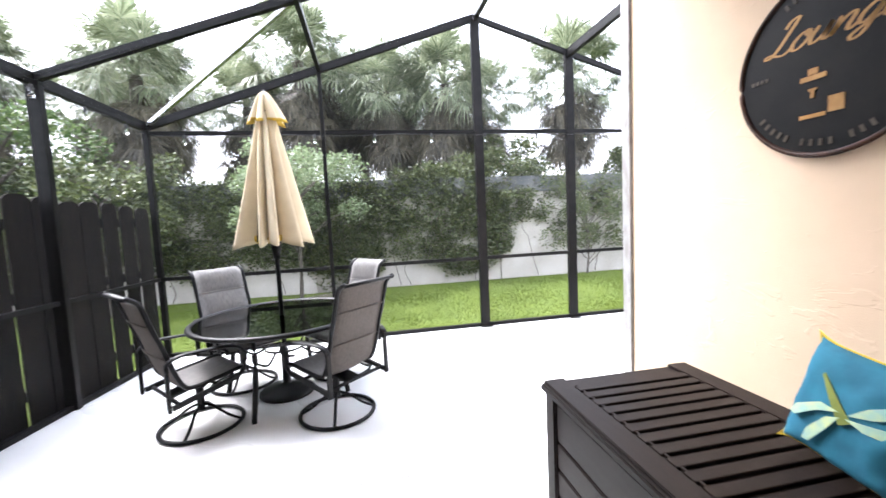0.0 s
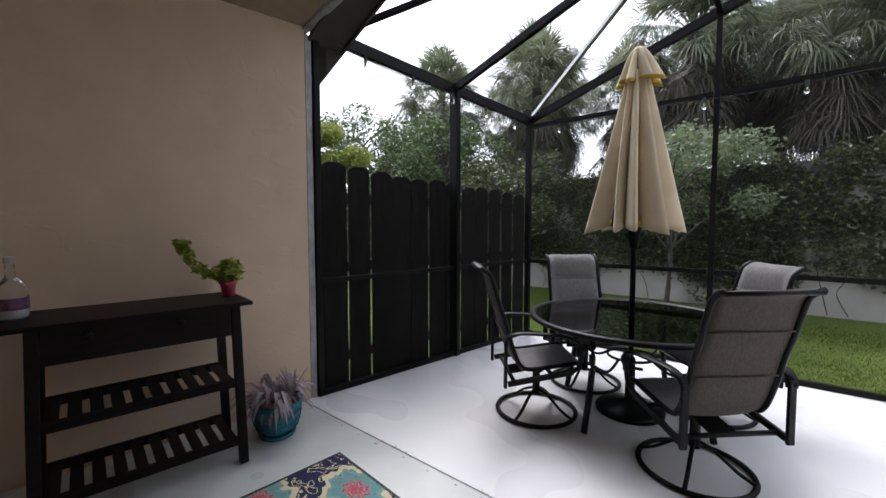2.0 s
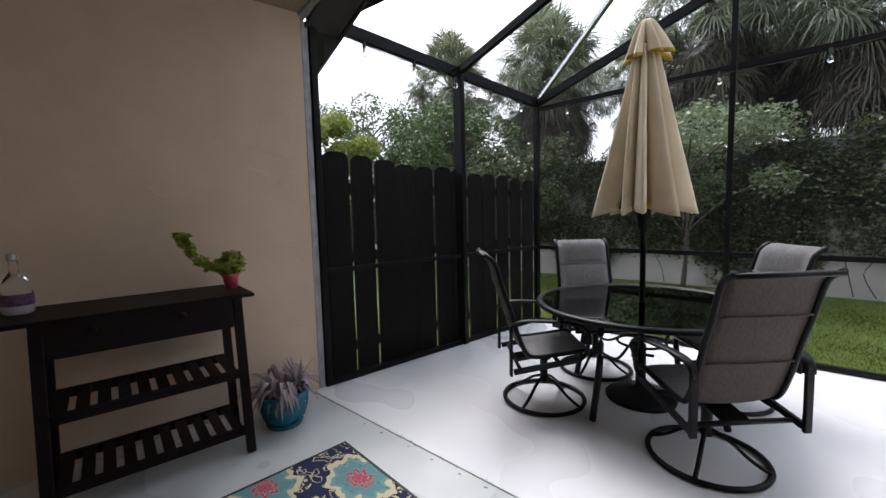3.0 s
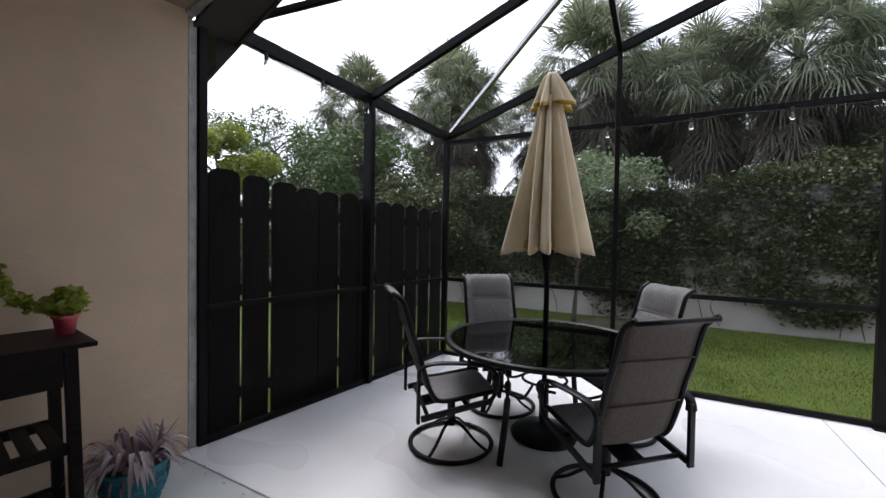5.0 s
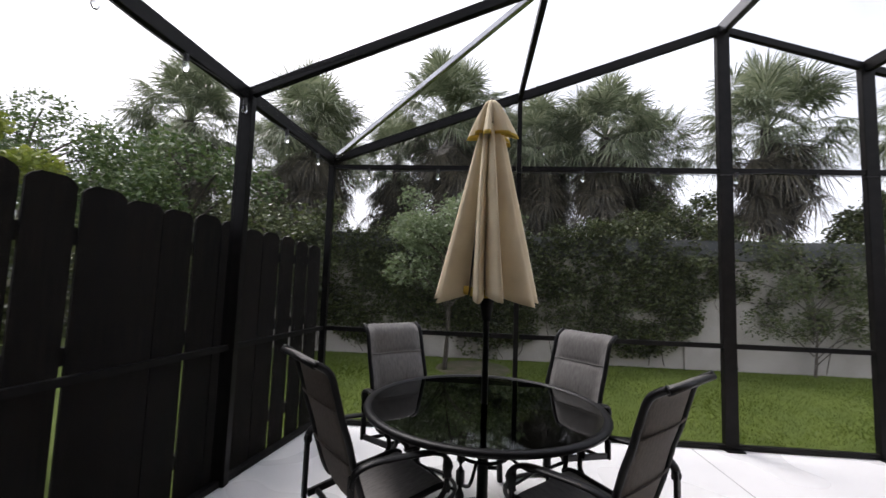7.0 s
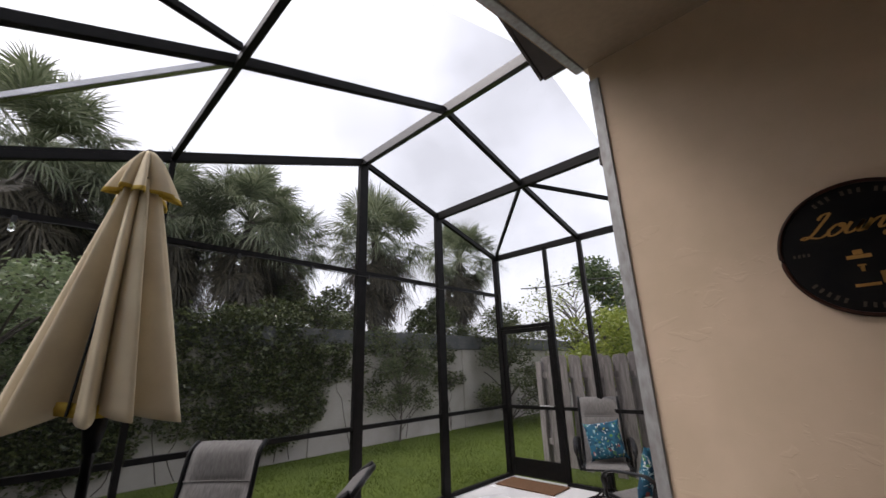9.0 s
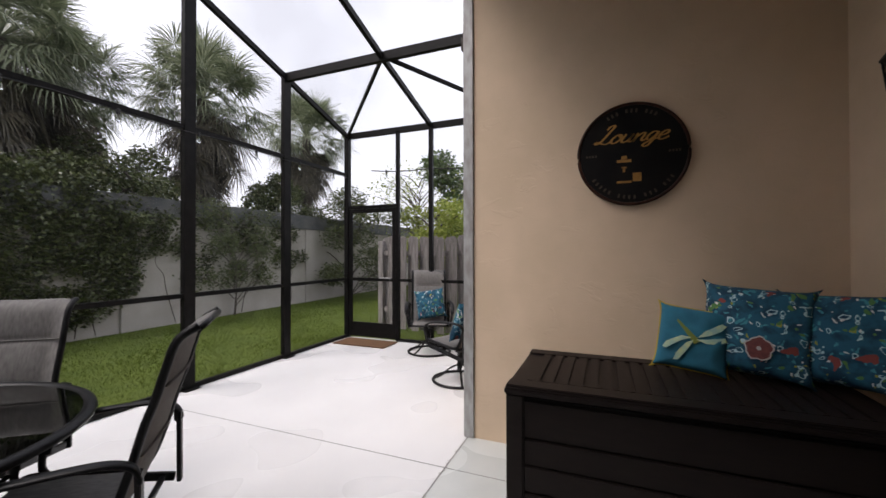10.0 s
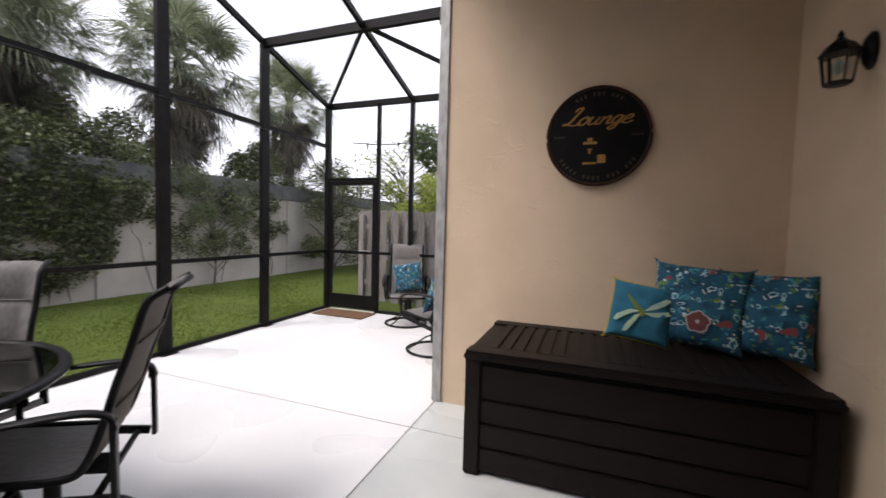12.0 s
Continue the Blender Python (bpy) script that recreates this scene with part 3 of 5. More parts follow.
for a, b in zip(xs, xs[1:]):
    for y0, y1 in ((YF, YP), (YP, 0.33)):
        xa = a if a > 0.5 else (0.455 if y0 == YF else L1.x)
        xb = a if a > 0.5 else (L1.x if y0 == YF else LE.x)
        za = roof_z(a) + 0.01
        zb = roof_z(b) + 0.01
        panel([(xa, y0, za), (b, y0, zb), (b, y1, zb), (xb, y1, za + (0.03 if a < 0.5 else 0))])

# screen door in the right side
door = thing("screen_door", (XR - 0.01, 0, 0), 0, "closed bronze aluminium screen door with a kick plate", "door")
D0, D1 = YD + 0.03, YF - 0.045
for n_, a, b, w, h in (("stile", (0, D0 + .03, 0.03), (0, D0 + .03, 2.06), 0.03, 0.06), ("stile", (0, D1 - .03, 0.03), (0, D1 - .03, 2.06), 0.03, 0.06),
                       ("rail", (0, D0 + .06, 2.03), (0, D1 - .06, 2.03), 0.03, 0.06), ("rail", (0, D0 + .06, ZR), (0, D1 - .06, ZR), 0.03, 0.05), ("rail", (0, D0 + .06, 0.24), (0, D1 - .06, 0.24), 0.03, 0.04)):
    part(n_, beam(bmesh.new(), a, b, w, h), M_BRONZE, door)
part("kick_plate", boxm((0.016, D1 - D0 - 0.12, 0.19), (0, (D0 + D1) / 2, 0.125)), M_BRONZE, door)
poly_object("screen_panel", [(0.016, D0, 0.2), (0.016, D1, 0.2), (0.016, D1, 2.05), (0.016, D0, 2.05)], [(0, 1, 2, 3)], M_SCREEN, door)
part("handle", tube(bmesh.new(), spline([(-0.02, D0 + 0.08, ZR + 0.02), (-0.06, D0 + 0.1, ZR + 0.03), (-0.06, D0 + 0.24, ZR + 0.03), (-0.02, D0 + 0.27, ZR + 0.02)]), 0.008), M_CHANNEL, door, "pale metal handle")

# ---- sliding door ----
sd = thing("sliding_door", (0, -2.33, 0), 0, "open sliding glass door with bronze frame", "door")
bm = bmesh.new()
for x in (DX1 - 0.055, DX0 + 0.03):
    box(bm, (0.06, 0.14, DTOP), (x, -0.02, DTOP / 2), None, 0.004)
box(bm, (DX1 - DX0 - 0.12, 0.14, 0.06), ((DX0 + DX1) / 2, 0, DTOP - 0.03), None, 0.004)
part("frame", bm, M_FRAME, sd)
# strip added for the wall's return, its shade painted brown
part("wall_return", boxm((0.034, 0.15, DTOP), (DX1 - 0.018, 0.004, DTOP / 2), None, 0.003), M_RETURN, sd, "wall return at the opening, brown in place of shade")
part("track", boxm((DX1 - DX0 - 0.12, 0.13, 0.018), ((DX0 + DX1) / 2, 0, 0.009), None, 0.003), M_CHANNEL, sd)
for i, (x0, x1, y) in enumerate(((3.235, 3.34, -0.045), (3.27, 3.34, 0.03))):
    leaf = bmesh.new()
    for x in (x0 + 0.03, x1 - 0.03):
        box(leaf, (0.055, 0.03, DTOP - 0.1), (x, y, DTOP / 2 - 0.01), None, 0.003)
    for z in (0.07, DTOP - 0.11):
        box(leaf, (x1 - x0 - 0.12, 0.03, 0.07), ((x0 + x1) / 2, y, z), None, 0.003)
    p = part("door_leaf", leaf, M_FRAME, sd)
    part("pane", boxm((x1 - x0 - 0.11, 0.006, DTOP - 0.22), ((x0 + x1) / 2, y, DTOP / 2 - 0.01)), M_GLASS, p)
part("edge_strip", boxm((0.024, 0.02, DTOP - 0.12), (3.22, -0.02, DTOP / 2), None, 0.003), M_WHITEALU, sd, "pale aluminium edge strip")
part("handle", boxm((0.012, 0.02, 0.22), (3.205, -0.02, 1.2), None, 0.004), M_JOINT, sd, "grey metal latch plate")

cur = bmesh.new()
rows = []
for k in range(13):
    z = 2.4 - 2.38 * k / 12
    wdt = 0.29 + 0.03 * math.sin(k * 0.4) - 0.16 * (k / 12) ** 2
    rows.append([cur.verts.new((2.99 + wdt * (i / 40) + 0.20 * (k / 12) ** 2, -2.52 + 0.018 * math.sin(i * 0.7 + 0.5 * math.sin(i * 0.31) + 0.25 * k), z)) for i in range(41)])
for a, b in zip(rows, rows[1:]):
    for i in range(40):
        cur.faces.new((a[i], a[i + 1], b[i + 1], b[i]))
ob = part("curtain", cur, M_CURTAIN, None, "grey sheer curtain hanging behind the sliding door", smooth=True)
tagged(ob, category="curtain")

# ---- fences ----
fence = thing("dark_fence", (0, 0, 0), 0, "dark stained dog-ear privacy fence along the patio's edge", "fence")
rng = random.Random(4)
wB = 0.2345
bm0 = bmesh.new()
prism(bm0, [(-wB / 2, 0), (wB / 2, 0), (wB / 2, 1.80), (wB / 2 - 0.02, 1.822), (wB / 2 - 0.06, 1.84), (-wB / 2 + 0.06, 1.84), (-wB / 2 + 0.02, 1.822), (-wB / 2, 1.80)], 0.014, "x")
me0 = None
# the edges that stand a little apart let light through
OPEN = {1: 0.010, 2: 0.011, 5: 0.015, 7: 0.018, 9: 0.020, 10: 0.020, 11: 0.020}
for k in range(-3, 12):
    a = 0.125 + k * wB + OPEN.get(k, 0)
    b_ = 0.125 + (k + 1) * wB - OPEN.get(k + 1, -0.001)
    if me0 is None:
        b = part("board", bm0, M_FENCE, fence)
        me0 = b.data
    else:
        b = new("board", me0)
        b.parent = fence
    mid = (a + b_) / 2
    hz = (2.00 - 0.155 * mid / 3.2 + rng.uniform(-0.02, 0.02)) / 1.84
    b.matrix_world = Matrix.Translation(left(mid, -0.14 - 0.006 * (k % 2), -0.08)) @ pose(0, 0, 0, rng.uniform(-0.12, 0.12), 0, SKTURN) @ Matrix.Diagonal((1, (b_ - a) / wB, hz, 1))
for z in (0.22, 1.02, 1.62):
    a, b = left(-0.58, -0.185, z), left(2.93, -0.185, z)
    part("rail", beam(bmesh.new(), a, b, 0.04, 0.09), M_FENCE, fence)

fence2 = thing("grey_fence", (8.2, 0, 0), 0, "weathered grey board-on-board wooden fence beyond the patio", "fence")
bm0 = prism(bmesh.new(), [(-0.07, 0), (0.07, 0), (0.07, 1.66), (0.035, 1.71), (-0.035, 1.71), (-0.07, 1.66)], 0.02, "x")
me0 = None
for k in range(34):
    if me0 is None:
        b = part("board", bm0, M_GREYFENCE, fence2)
        me0 = b.data
    else:
        b = new("board", me0)
        b.parent = fence2
    b.location = (-0.045 if k % 2 else 0.045, 2.80 - k * 0.125, -0.06 + rng.uniform(-0.02, 0.02))
    b.rotation_euler = (rng.uniform(-0.012, 0.012), 0, 0)
for z in (0.3, 1.35):
    part("rail", beam(bmesh.new(), (0, 2.85, z), (0, -1.5, z), 0.04, 0.09), M_GREYFENCE, fence2)
part("post", boxm((0.1, 0.1, 1.68), (0, 2.90, 0.74), None, 0.006), M_GREYFENCE, fence2)

# ---- garden wall ----
gw = bmesh.new()
box(gw, (60, 0.2, 2.15), (6, 7.25, GZ + 1.075))
for x in (-8.1, -3.3, 1.5, 6.3, 11.1, 15.9):
    box(gw, (0.35, 0.28, 2.14), (x, 7.25, GZ + 1.07), None, 0.01)
structure("garden_wall", gw, M_GARDEN, "beige stained masonry garden wall behind the lawn")
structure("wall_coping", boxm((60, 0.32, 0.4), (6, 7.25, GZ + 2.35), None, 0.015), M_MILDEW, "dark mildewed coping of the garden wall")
ms_ = bmesh.new()
lathe(ms_, [(0.75, GZ - 0.02), (0.6, GZ + 0.03), (0.2, GZ + 0.06)], 20, at=(2.0, 6.2))
structure("soil_bed", ms_, M_SOIL, "bare soil round the shrub's foot")


# ---- plants ----
def leaf_cloud(name, centers, n, size, mat, seed, parent=None, label="", kind="", flat=0.5, aspect=0.5, droop=0.0):
    """Diamond leaves scattered in ellipsoids (x, y, z, rx, ry, rz)."""
    r = np.random.default_rng(seed)
    c = np.array(centers, float)
    vol = c[:, 3] * c[:, 4] * c[:, 5]
    pick = r.choice(len(c), n, p=vol ** 0.7 / np.sum(vol ** 0.7))
    d = r.normal(size=(n, 3))
    d /= np.linalg.norm(d, axis=1)[:, None]
    rad = r.uniform(0.25, 1, n) ** 0.5 * r.uniform(0.85, 1.12, n)
    p = c[pick, :3] + d * c[pick, 3:] * rad[:, None]
    u = r.normal(size=(n, 3))
    u[:, 2] = u[:, 2] * flat - droop
    u /= np.linalg.norm(u, axis=1)[:, None]
    v = np.cross(u, r.normal(size=(n, 3)))
    v /= np.linalg.norm(v, axis=1)[:, None]
    s = size * r.uniform(0.6, 1.4, n)[:, None]
    q = np.stack([p - u * s, p + v * s * aspect, p + u * s, p - v * s * aspect], 1).reshape(-1, 3)
    f = np.arange(n * 4).reshape(-1, 4)
    return poly_object(name, q.tolist(), f.tolist(), mat, parent, label, kind)


def branch_mesh(limbs):
    bm = bmesh.new()
    for pts, r0, r1 in limbs:
        tube(bm, spline(pts, 4), r0, 7, r2=r1)
    return bm


def tree(name, at, height, crown, leaves, size, mat, seed, label, clumps=16, trunk=0.08, low=0.35, category="tree"):
    r = random.Random(seed)
    t = thing(name, at, 0, label, category)
    limbs, cs = [([(0, 0, 0), (0.05, 0, height * 0.3), (0, 0.05, height * 0.62)], trunk, trunk * 0.5)], []
    for k in range(clumps):
        a, z = r.uniform(0, math.tau), r.uniform(low, 0.95) * height
        d = crown * r.uniform(0.3, 1.0) * (1 - 0.5 * abs(z / height - 0.6))
        e = (math.cos(a) * d, math.sin(a) * d, z)
        limbs.append(([(0, 0, max(0.1, z - d * 0.7)), (e[0] * 0.5, e[1] * 0.5, z - d * 0.2), e], trunk * 0.4, 0.008))
        q = crown * r.uniform(0.22, 0.42)
        cs.append((*e, q, q, q * 0.7))
    part("trunk", branch_mesh(limbs), M_BARK, t, smooth=True)
    leaf_cloud("crown", cs, leaves, size, mat, seed, t)
    return t


def palm(name, at, height, seed, crown=1.9, dead=True):
    """A cabbage palm: trunk, fan fronds round a head, dead fronds below."""
    r = random.Random(seed)
    t = thing(name, at, r.uniform(0, 360), "tall cabbage palm with grey-green fan fronds beyond the wall", "palm tree", "palms beyond the wall")
    part("trunk", tube(bmesh.new(), spline([(0, 0, -0.1), (0.06, 0.02, height * 0.5), (0, 0, height)], 5), 0.19, 10, r2=0.14), M_BARK, t, smooth=True)
    for kind_, count, mat, lo, hi in (("crown", 112, M_PALM, -38, 88), ("dead_fronds", 70 if dead else 8, M_DEADPALM, -89, -36)):
        vs, fs = [], []
        for k in range(count):
            az, el = r.uniform(0, math.tau), radians(lo + (hi - lo) * (k + r.random()) / count)
            L = crown * r.uniform(0.40, 0.66)
            d = Vector((math.cos(az) * math.cos(el), math.sin(az) * math.cos(el), math.sin(el)))
            head = Vector((0, 0, height))
            if kind_ == "dead_fronds":
                head.z -= 1.15 * r.random() ** 1.4
            else:
                L *= 1 + 0.15 * math.sin(3 * az + seed)
            droop = 1 - 0.7 * max(0.0, math.sin(el))
            tip = head + d * L
            side = d.cross(Vector((0, 0, 1)))
            side.normalize()
            up = side.cross(d)
            i0 = len(vs)
            vs += [head + side * 0.02, head - side * 0.02, tip - side * 0.012, tip + side * 0.012]
            fs.append((i0, i0 + 1, i0 + 2, i0 + 3))
            fan, R = 25, crown * r.uniform(0.32, 0.50)
            tw = r.uniform(-0.5, 0.5)
            s2 = (side * math.cos(tw) + up * math.sin(tw))
            for q in range(fan):
                b = radians(-105 + 210 * q / (fan - 1)) + r.uniform(-0.06, 0.06)
                bd = d * math.cos(b) + s2 * math.sin(b)
                rr = R * (0.75 + 0.25 * math.cos(b * 0.8)) * r.uniform(0.85, 1.1)
                wv = bd.cross(up).normalized() * 0.017
                mid = tip + bd * rr * 0.42 + up * 0.03
                bend = tip + bd * rr * 0.74 - Vector((0, 0, rr * droop * r.uniform(0.03, 0.2)))
                end = bend + bd * rr * 0.22 - Vector((0, 0, rr * droop * r.uniform(0.12, 0.42)))
                i0 = len(vs)
                vs += [tip, mid + wv, mid - wv, bend + wv * 0.6, bend - wv * 0.6, end]
                fs += [(i0, i0 + 1, i0 + 2), (i0 + 1, i0 + 3, i0 + 4, i0 + 2), (i0 + 3, i0 + 5, i0 + 4)]
        poly_object(kind_, [tuple(v) for v in vs], fs, mat, t)
    return t


palms = [palm("palm", (0, -300, 0), 5.6, 11), palm("palm", (4, -300, 0), 5.9, 12), palm("palm", (8, -300, 0), 5.3, 13)]
PLACES = [(-6.1, 9.0, 1.03), (-5.2, 12.5, 0.97), (-2.6, 9.2, 1.04), (1.15, 10.5, 1.15), (2.9, 12.6, 1.02), (-0.9, 12.6, 1.07), (5.4, 9.6, 0.99), (3.7, 10.2, 0.93),
          (9.25, 9.2, 1.07), (7.0, 11.2, 0.98), (13.3, 9.2, 0.97), (4.6, 13.2, 1.08), (-3.9, 13.5, 1.08), (1.6, 13.8, 1.09), (-8.6, 12.0, 1.0)]
for i, (x, y, sc) in enumerate(PLACES):
    src = palms[i % 3]
    if i < 3:
        src.matrix_world = pose(x, y, GZ, 0, 0, 70 * i) @ Matrix.Diagonal((sc, sc, sc, 1))
    else:
        src2 = copy_thing(src, pose(x, y, GZ, 0, 0, 97 * i))
        src2.scale = (sc, sc, sc)

tree("leafy_tree", (-10.5, 8.6, GZ), 6.5, 2.4, 14000, 0.055, M_LEAF, 21, "broad-leaved tree with dark green leaves behind the fence", 22, 0.12)
tree("leafy_tree", (-7.2, 7.0, GZ), 5.0, 2.0, 13000, 0.05, M_LEAF, 22, "green leafy tree behind the dark fence", 20, 0.1)
tree("leafy_tree", (-4.0, 6.6, GZ), 4.0, 1.8, 11000, 0.05, M_LEAF, 23, "dense green tree behind the dark fence", 20, 0.1)
tree("leafy_tree", (-2.0, 6.2, GZ), 3.2, 1.4, 7000, 0.042, M_IVY, 29, "low dark green tree behind the dark fence", 16, 0.08)
tree("yellow_green_tree", (-5.3, 3.6, GZ), 4.0, 1.1, 8000, 0.05, M_LEAFYEL, 24, "yellow-green tree behind the dark fence", 12, 0.08)
tree("shrub", (1.5, 5.9, GZ), 3.5, 1.4, 9000, 0.038, M_LEAFPALE, 25, "airy pale green shrub in front of the garden wall", 18, 0.045, 0.45, "shrub")
vine = tree("shrub", (8.4, 6.98, GZ), 2.6, 1.1, 4800, 0.036, M_IVY, 26, "sprawling shrub trained flat against the garden wall", 30, 0.03, 0.3, "shrub")
vine.scale = (1.15, 0.14, 1)
tree("shrub", (12.2, 6.45, GZ), 3.5, 1.6, 15000, 0.038, M_IVY, 27, "dark bushy shrub at the garden wall", 22, 0.05, 0.12, "shrub")
tree("bare_shrub", (14.0, 4.9, GZ), 4.4, 2.0, 2400, 0.04, M_LEAFYEL, 28, "sparse twiggy shrub with few yellow leaves", 40, 0.05, 0.4, "shrub")
tree("leafy_tree", (12.6, 3.7, GZ), 2.9, 1.5, 9000, 0.05, M_LEAFYEL, 31, "yellow-green tree behind the grey fence", 18, 0.1)
tree("leafy_tree", (15.4, 4.1, GZ), 4.9, 1.8, 10000, 0.06, M_LEAF, 32, "green tree behind the grey fence", 18, 0.1)

tree("leafy_tree", (10.8, 8.3, GZ), 3.9, 1.4, 14000, 0.04, M_IVY, 33, "dark green tree rising above the garden wall", 18, 0.08)
tree("leafy_tree", (6.1, 7.75, GZ), 3.3, 1.0, 9000, 0.038, M_IVY, 34, "dark bushy tree rising above the garden wall", 20, 0.06, 0.45)
tree("shrub", (4.9, 7.7, GZ), 3.0, 0.8, 5000, 0.038, M_IVY, 35, "dark green shrub behind the garden wall", 16, 0.05, 0.55, "shrub")
tree("leafy_tree", (7.2, 8.6, GZ), 4.0, 1.3, 8000, 0.045, M_IVY, 36, "dark green tree rising behind the garden wall", 18, 0.08, 0.4)
# ivy on the garden wall and the dark hedge behind it
r_ = random.Random(9)
cs = []
for k in range(330):
    x = r_.uniform(-6, 6.5)
    top = 2.5
    z = r_.uniform(0.5 + 0.25 * math.sin(x * 2.1), top)
    cs.append((x, 7.07, z, r_.uniform(0.25, 0.55), 0.10, r_.uniform(0.2, 0.45)))
for k in range(40):
    cs.append((r_.uniform(6.6, 10.8), 7.09, r_.uniform(0.9, 2.4), 0.28, 0.06, 0.22))
leaf_cloud("ivy", cs, 100000, 0.036, M_IVY, 41, None, "dark ivy covering the garden wall", "stuff")
cs = [(x, r_.uniform(7.6, 9.2), r_.uniform(1.4, 3.0 if x < 1.4 else 2.1), r_.uniform(0.6, 1.1), 0.5, r_.uniform(0.25, 0.5)) for x in [r_.uniform(-9, 9) for _ in range(80)]]
cs += [(r_.uniform(-1.9, -1.1), r_.uniform(0.0, 3.6), r_.uniform(1.0, 1.75), 0.35, 0.5, 0.3) for _ in range(26)]
leaf_cloud("hedge", cs, 68000, 0.05, M_IVY, 42, None, "dark hedge foliage above the garden wall", "stuff")
cs = [(r_.uniform(-12, 20), r_.uniform(14, 17), r_.uniform(0.5, 2.6), r_.uniform(1.2, 2.2), 1.0, r_.uniform(0.5, 1.0)) for _ in range(60)]
leaf_cloud("far_foliage", cs, 22000, 0.16, M_LEAF, 43, None, "distant dark tree belt", "stuff")
bm = bmesh.new()
for k in range(22):
    x = r_.uniform(-5, 10.5)
    z = -0.05
    pts = [(x, 7.08, z)]
    for j in range(6):
        x += r_.uniform(-0.16, 0.2)
        z += r_.uniform(0.15, 0.5)
        pts.append((x, 7.07 + r_.uniform(-0.02, 0.02), min(z, 2.5)))
    tube(bm, spline(pts, 3), 0.009, 5, r2=0.003)
part("vine_stems", bm, M_BARK, None, "bare vine stems climbing the garden wall", kind="stuff")

# grass blades
r = np.random.default_rng(5)
n = 170000
x = r.uniform(-1.5, 17, n)
y = YF + 0.06 + (7.15 - YF) * r.uniform(0, 1, n) ** 1.3
keep = (x < 17)
side_n = 9000
x = np.concatenate([x[keep], r.uniform(XR + 0.1, 13, side_n)])
y = np.concatenate([y[keep], r.uniform(0.5, YF, side_n)])
ok = ~((x < 8.1) & (y < YF + 0.05) & (x < XR + 0.05))
x, y = x[ok], y[ok]
n = len(x)
h = r.uniform(0.02, 0.052, n)
a = r.uniform(0, math.tau, n)
lean = r.normal(size=(n, 2)) * 0.02
w = 0.0045
base = np.full(n, GZ - 0.01)
P = np.stack([np.stack([x - w * np.cos(a), y - w * np.sin(a), base], 1), np.stack([x + w * np.cos(a), y + w * np.sin(a), base], 1), np.stack([x + lean[:, 0], y + lean[:, 1], base + h], 1)], 1).reshape(-1, 3)
poly_object("grass", P.tolist(), np.arange(n * 3).reshape(-1, 3).tolist(), M_GRASS, None, "short green grass blades of the lawn", "stuff")


# ---- patio furniture ----
# light grey paints the highlight that runs along the sling's front seams
M_SEAMLIGHT = material("seam_highlight_grey", (0.24, 0.23, 0.22), rough=0.9)
def sling_profile():
    """Side view of the sling: from the seat's front edge to the rolled head, x ahead, z up."""
    return spline([(0.27, 0.415), (0.22, 0.435), (0.05, 0.415), (-0.12, 0.40), (-0.185, 0.44), (-0.24, 0.58), (-0.285, 0.74), (-0.322, 0.845), (-0.352, 0.95), (-0.388, 1.05), (-0.455, 1.098)], 5)


